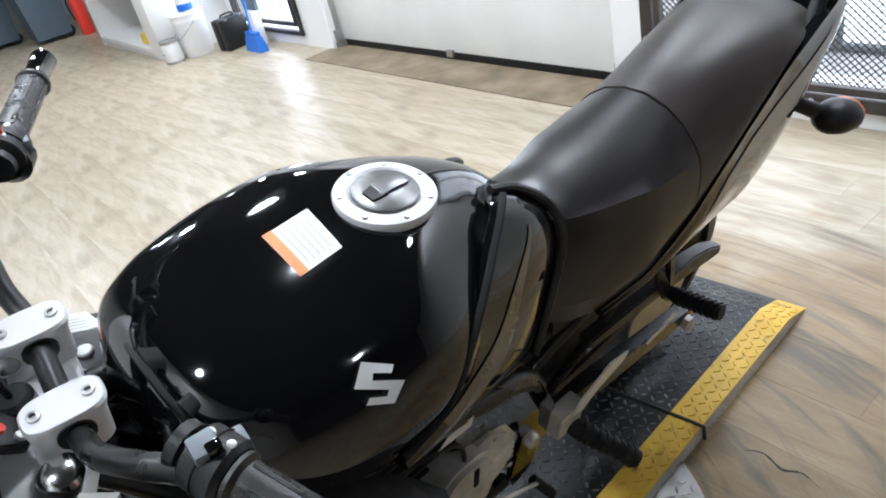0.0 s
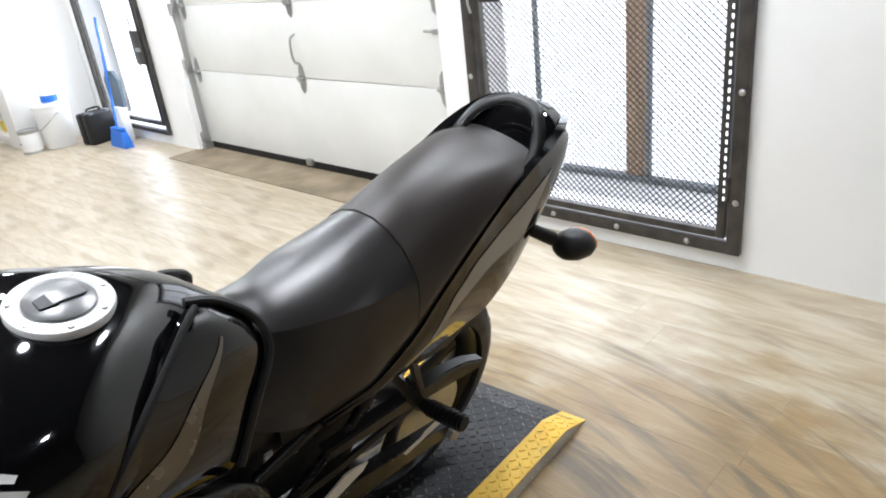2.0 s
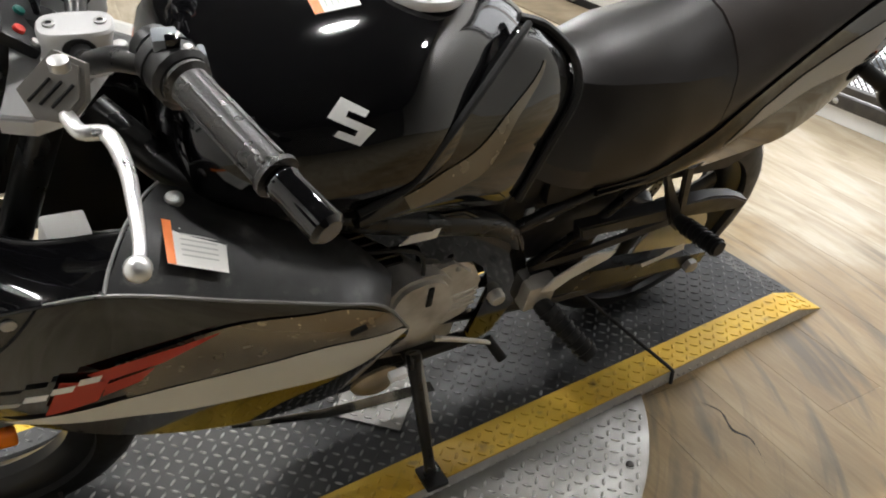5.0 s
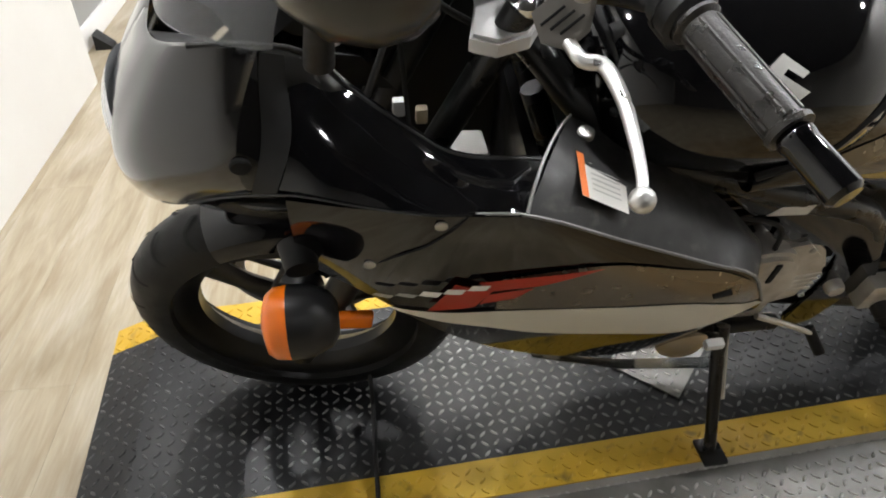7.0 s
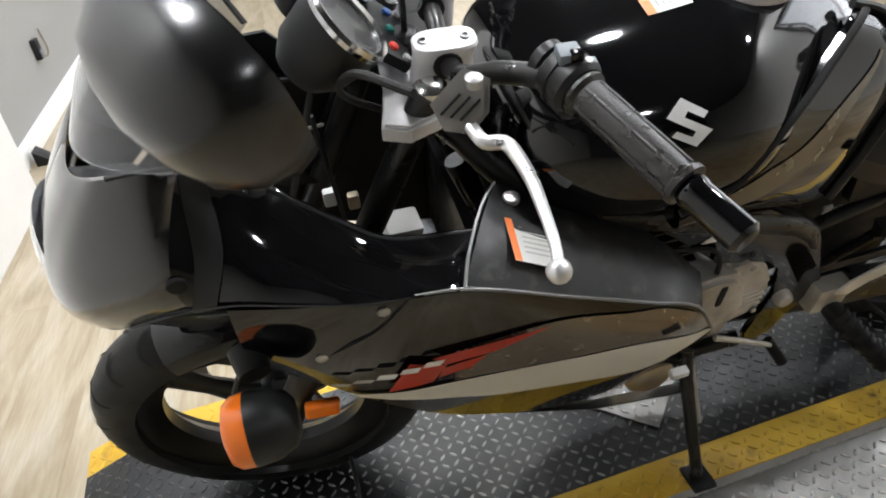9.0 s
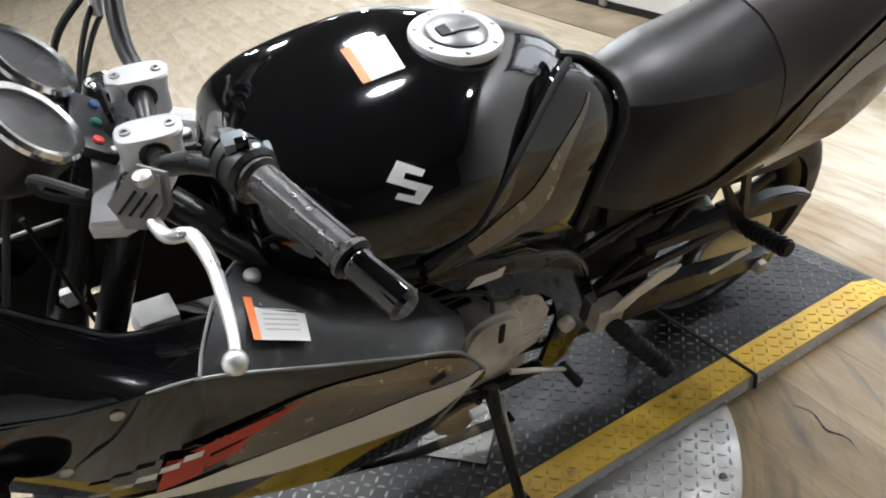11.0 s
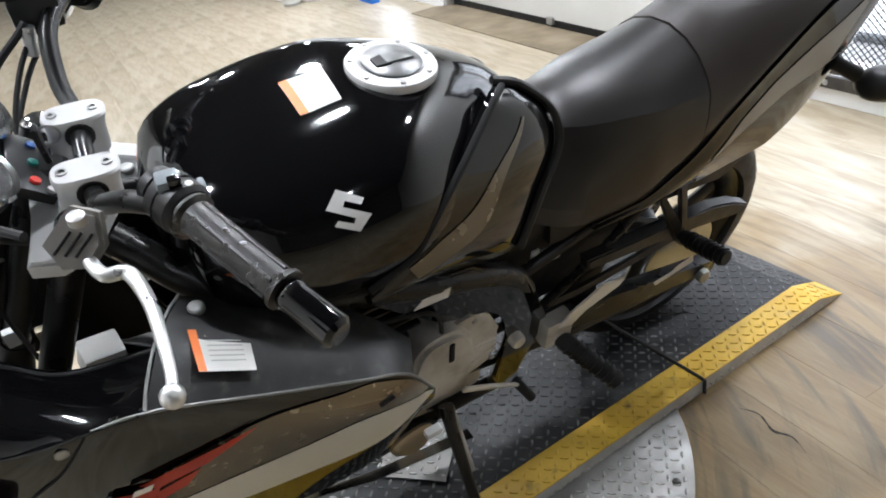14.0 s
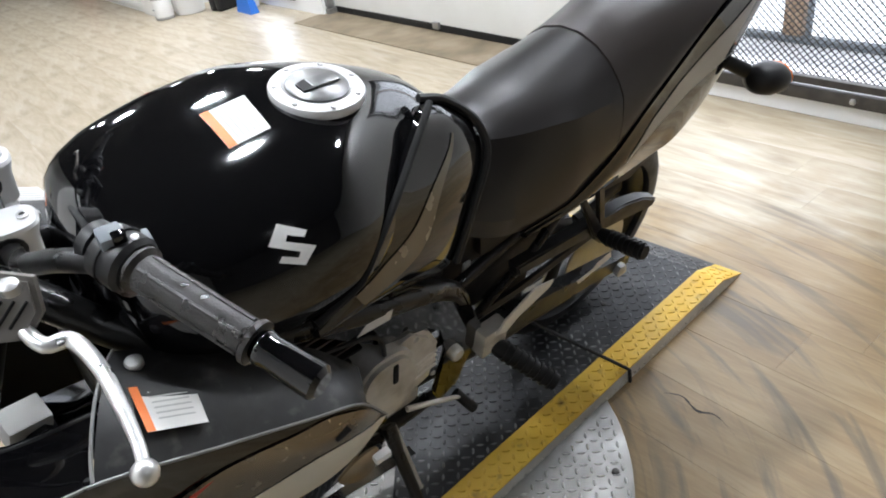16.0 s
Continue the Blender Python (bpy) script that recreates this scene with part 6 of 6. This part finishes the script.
shelf = thing("shelving_unit", ROOM @ pose(1.60, 6.12, 0), "white painted built-in shelving with open bays", "shelving")
for nm, a in [("side_panel", (0, 0.73, 0.0, 0.03, 0, 2.2)), ("side_panel", (0, 0.73, 1.9, 1.93, 0, 2.2)), ("back_panel", (0.70, 0.728, 0.031, 1.899, 0, 2.2)), ("face_panel", (0, 0.025, 0.031, 0.28, 0.0, 2.2))]:
    part(nm, boxed(*a, bevel=0.003), WALLWHITE, shelf)
for z in (0.05, 0.60, 1.10, 1.6, 2.15):
    part("shelf", boxed(0.003, 0.70, 0.281, 1.899, z, z + 0.05, bevel=0.003), WALLWHITE, shelf)
part("plinth", boxed(0.02, 0.04, 0.281, 1.899, 0.0, 0.049), WALLWHITE, shelf)

hel = thing("power_tool_case", ROOM @ pose(1.75, 6.62, 0.10), "yellow and black tool case on the bottom shelf", "tool case")
part("case_base", boxed(-0.10, 0.14, -0.15, 0.15, 0, 0.10, 0.02), YELLOWPL, hel)
part("case_lid", boxed(-0.03, 0.16, -0.12, 0.14, 0.101, 0.26, 0.03), PLASTIC, hel)
for y, h, m_ in ((6.55, 0.22, PLASTIC), (6.75, 0.16, GREYPLASTIC), (6.95, 0.25, WHITEPLASTIC), (7.2, 0.18, YELLOWPL)):
    c = thing("canister", ROOM @ pose(1.80, y, 0.65), "small plastic canister on the middle shelf", "canister", "canisters")
    part("body", turned([(0.0005, 0), (0.055, 0), (0.058, 0.01), (0.058, h * 0.75), (0.03, h * 0.86), (0.025, h * 0.87)], 20), m_, c)
    part("cap", turned([(0.026, h * 0.871), (0.026, h), (0.0005, h)], 16), PLASTIC, c)

bucket = thing("bucket", ROOM @ pose(1.86, 5.90, 0.0045), "white plastic bucket with lid beside the shelving", "bucket")
part("body", turned([(0.0005, 0), (0.125, 0), (0.13, 0.01), (0.145, 0.30), (0.150, 0.305), (0.150, 0.32), (0.146, 0.325), (0.146, 0.35)], 36), WHITEPLASTIC, bucket)
part("lid", turned([(0.152, 0.351), (0.154, 0.36), (0.154, 0.372), (0.145, 0.376), (0.0005, 0.374)], 36), WHITEPLASTIC, bucket)
part("handle", tube([(0.0, 0.151, 0.31), (-0.13, 0.09, 0.20), (-0.155, 0.0, 0.17), (-0.13, -0.09, 0.20), (0.0, -0.151, 0.31)], 0.004, 8, steps=24), STEEL, bucket)
jug = thing("cleaner_jug", ROOM @ pose(1.87, 5.89, 0.381), "white spray jug with blue liquid on the bucket", "jug")
part("body", turned([(0.0005, 0), (0.062, 0), (0.066, 0.012), (0.066, 0.10), (0.05, 0.15), (0.022, 0.175)], 24), WHITEPLASTIC, jug)
part("label", turned([(0.0672, 0.015), (0.0676, 0.016), (0.0676, 0.072), (0.0672, 0.073)], 24), BLUE, jug, "bright blue band")
part("spray_head", boxed(-0.05, 0.02, -0.016, 0.016, 0.176, 0.215, 0.006), WHITEPLASTIC, jug)
can = thing("paint_can", ROOM @ pose(1.63, 5.93, 0.0045), "white and grey metal paint can on the floor", "paint can")
part("body", turned([(0.0005, 0), (0.083, 0), (0.085, 0.004), (0.083, 0.008), (0.083, 0.185), (0.086, 0.19), (0.086, 0.198), (0.078, 0.198), (0.078, 0.19), (0.0005, 0.19)], 32), STEEL, can)
part("label", turned([(0.0838, 0.02), (0.0842, 0.021), (0.0842, 0.17), (0.0838, 0.171)], 32), WHITEPLASTIC, can, "white paper label")
part("ring_mark", tube([(-0.0855, -0.02, 0.09), (-0.0855, 0.02, 0.09)], 0.004, 6), GREYPLASTIC, can)
case = thing("tool_case", ROOM @ pose(2.10, 5.62, 0.0045, 0, 0, 12), "black hard plastic carrying case standing upright", "tool case")
part("shell", boxed(-0.13, 0.13, -0.085, -0.003, 0, 0.27, 0.025, 3), PLASTIC, case)
part("shell", boxed(-0.13, 0.13, 0.003, 0.085, 0, 0.27, 0.025, 3), PLASTIC, case)
part("handle", tube([(-0.06, 0, 0.262), (-0.055, 0, 0.295), (0.055, 0, 0.295), (0.06, 0, 0.262)], 0.009, 8, steps=14), PLASTIC, case)
for x in (-0.08, 0.08):
    part("latch", boxed(x - 0.015, x + 0.015, -0.09, -0.0, 0.255, 0.276, 0.004), GREYPLASTIC, case)
broom = thing("broom", ROOM @ pose(2.10, 5.20, 0.0045), "blue broom leaning against the window frame", "broom")
part("bristles", loft([[(x * sx - 0.0, y * sy, z) for x, y in ((-0.03, -0.12), (0.03, -0.12), (0.03, 0.12), (-0.03, 0.12))] for z, sx, sy in ((0, 1.3, 1.15), (0.09, 1, 1.0), (0.13, 0.8, 0.85))]), BLUE, broom, "blue bristles")
part("head", boxed(-0.025, 0.025, -0.10, 0.10, 0.131, 0.165, 0.01), BLUE, broom)
part("pole", tube([(0.0, 0.0, 0.16), (0.19, 0.28, 1.02)], 0.011, 10), BLUE, broom, "blue pole")
pan = thing("dustpan", ROOM @ pose(2.22, 5.36, 0.0045), "grey-blue long-handled dustpan leaning by the broom", "dustpan")
part("tray", loft([[(0.0 + dx, y, z) for y, z in ((-0.12, 0.30 + dz), (0.12, 0.30 + dz), (0.14, 0.52 + dz), (0.06, 0.60 + dz), (-0.06, 0.60 + dz), (-0.14, 0.52 + dz))] for dx, dz in ((0.0, 0), (0.025, 0.004))]), BINGREY, pan)
part("pole", tube([(0.01, 0.0, 0.59), (0.04, 0.0, 0.95)], 0.010, 8), WHITEPLASTIC, pan)
part("foot", boxed(-0.03, 0.05, -0.05, 0.05, 0, 0.299, 0.01), WHITEPLASTIC, pan)
for x, y, r in ((1.45, 9.75, 0.30), (0.95, 10.6, 0.33), (0.35, 11.0, 0.30)):
    g = thing("waste_bin", ROOM @ pose(x, y, 0.0045), "blue-grey wheeled waste bin at the far wall", "waste bin", "waste bins")
    part("body", loft([[(sx * a * r * 0.9, c * r * 0.9 * sx, z) for a, c in ((-1, -1), (1, -1), (1, 1), (-1, 1))] for z, sx in ((0.05, 0.78), (0.9, 1.0), (0.94, 1.06), (0.97, 1.06))]), BINGREY, g)
    part("lid", boxed(-r, r, -r, r, 0.975, 1.02, 0.02), BINGREY, g)
    for yy in (-r * 0.6, r * 0.6):
        part("wheel", turned([(0.0005, -0.02), (0.075, -0.02), (0.075, 0.02), (0.0005, 0.02)], 20, "Y", (r * 0.6, yy, 0.075)), RUBBER, g)
red = thing("fire_extinguisher", ROOM @ pose(1.78, 9.26, 0.0045), "red extinguisher standing by the bins", "extinguisher")
part("cylinder", turned([(0.0005, 0), (0.075, 0), (0.08, 0.02), (0.08, 0.40), (0.05, 0.46), (0.025, 0.48)], 24), REDBTN, red)
part("valve", boxed(-0.06, 0.03, -0.015, 0.015, 0.481, 0.54, 0.006), PLASTIC, red)
part("hose", tube([(-0.06, 0, 0.51), (-0.11, 0, 0.40), (-0.095, 0, 0.2)], 0.01, 8, steps=12), RUBBER, red)
plug = thing("charger", ROOM @ pose(XF - 0.15, 3.05, 1.05), "black charger with a yellow cord on the grey wall", "charger")
part("body", boxed(0.0, 0.05, -0.04, 0.04, -0.09, 0.0, 0.008), PLASTIC, plug)
part("body", boxed(0.0, 0.06, -0.03, 0.03, 0.0, 0.06, 0.01), PLASTIC, plug)
part("cord", tube([(0.03, 0.03, 0.02), (0.05, 0.10, -0.02), (0.05, 0.16, 0.02), (0.02, 0.14, 0.08), (0.02, 0.10, 0.3)], 0.006, 8, steps=20), YELLOWPL, plug, "yellow cord")
stop = thing("rubber_doorstop", ROOM @ pose(XF - 0.10, 2.45, 0.0045), "dark rubber wedge by the baseboard", "doorstop")
part("wedge", loft([[(0.0, -0.04, 0.0), (0.0, 0.04, 0.0), (0.0, 0.04, 0.07), (0.0, -0.04, 0.07)], [(0.07, -0.035, 0.0), (0.07, 0.035, 0.0), (0.07, 0.035, 0.012), (0.07, -0.035, 0.012)]]), RUBBER, stop)

# ---- floor planks ----
floor = solid("floor", boxed(-2.0, 2.56, YMIN - 0.1, YMAX + 0.1, -0.06, 0.0), JOINT, "weathered oak vinyl plank floor, stained", "", "structure", ROOM)
PW, PL = 0.184, 1.22
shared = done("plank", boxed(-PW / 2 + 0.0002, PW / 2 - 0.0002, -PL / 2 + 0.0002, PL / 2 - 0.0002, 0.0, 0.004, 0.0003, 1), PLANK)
rng = random.Random(4)
rest, made = bmesh.new(), 0
for i in range(23):
    shift = rng.random() * PL
    for j in range(14):
        x, y = -1.86 + (i + 0.5) * PW, YMIN - 1.2 + (j + 0.5) * PL + shift
        if x - PW / 2 > XW + 0.02 or y - PL / 2 > YMAX or y + PL / 2 < YMIN:
            continue
        if made < 300:
            ob = new("plank", shared)
            ob.parent = floor
            ob.matrix_local = pose(x, y, 0)
            made += 1
        else:
            box(rest, x - PW / 2 + 0.0003, x + PW / 2 - 0.0003, y - PL / 2 + 0.0003, y + PL / 2 - 0.0003, 0.0, 0.004)
if rest.faces:
    tagged(part("plank_rest", rest, PLANK, floor), kind="stuff")
else:
    rest.free()
crack = curve_points([(0.66, -0.09, 0.0046), (0.675, -0.13, 0.0046), (0.655, -0.18, 0.0046), (0.668, -0.22, 0.0046), (0.64, -0.28, 0.0046)], 30)
b = bmesh.new()
prev = None
for k, p in enumerate(crack):
    wd = 0.003 * math.sin(math.pi * (k + 0.3) / 30) * (0.6 + 0.8 * rng.random())
    pair = (b.verts.new((p.x - wd, p.y, p.z)), b.verts.new((p.x + wd, p.y + 0.002, p.z)))
    if prev:
        b.faces.new((prev[0], prev[1], pair[1], pair[0]))
    prev = pair
solid("floor_crack", b, CRACK, "dark crack line in the floor by the turntable", "", "structure")
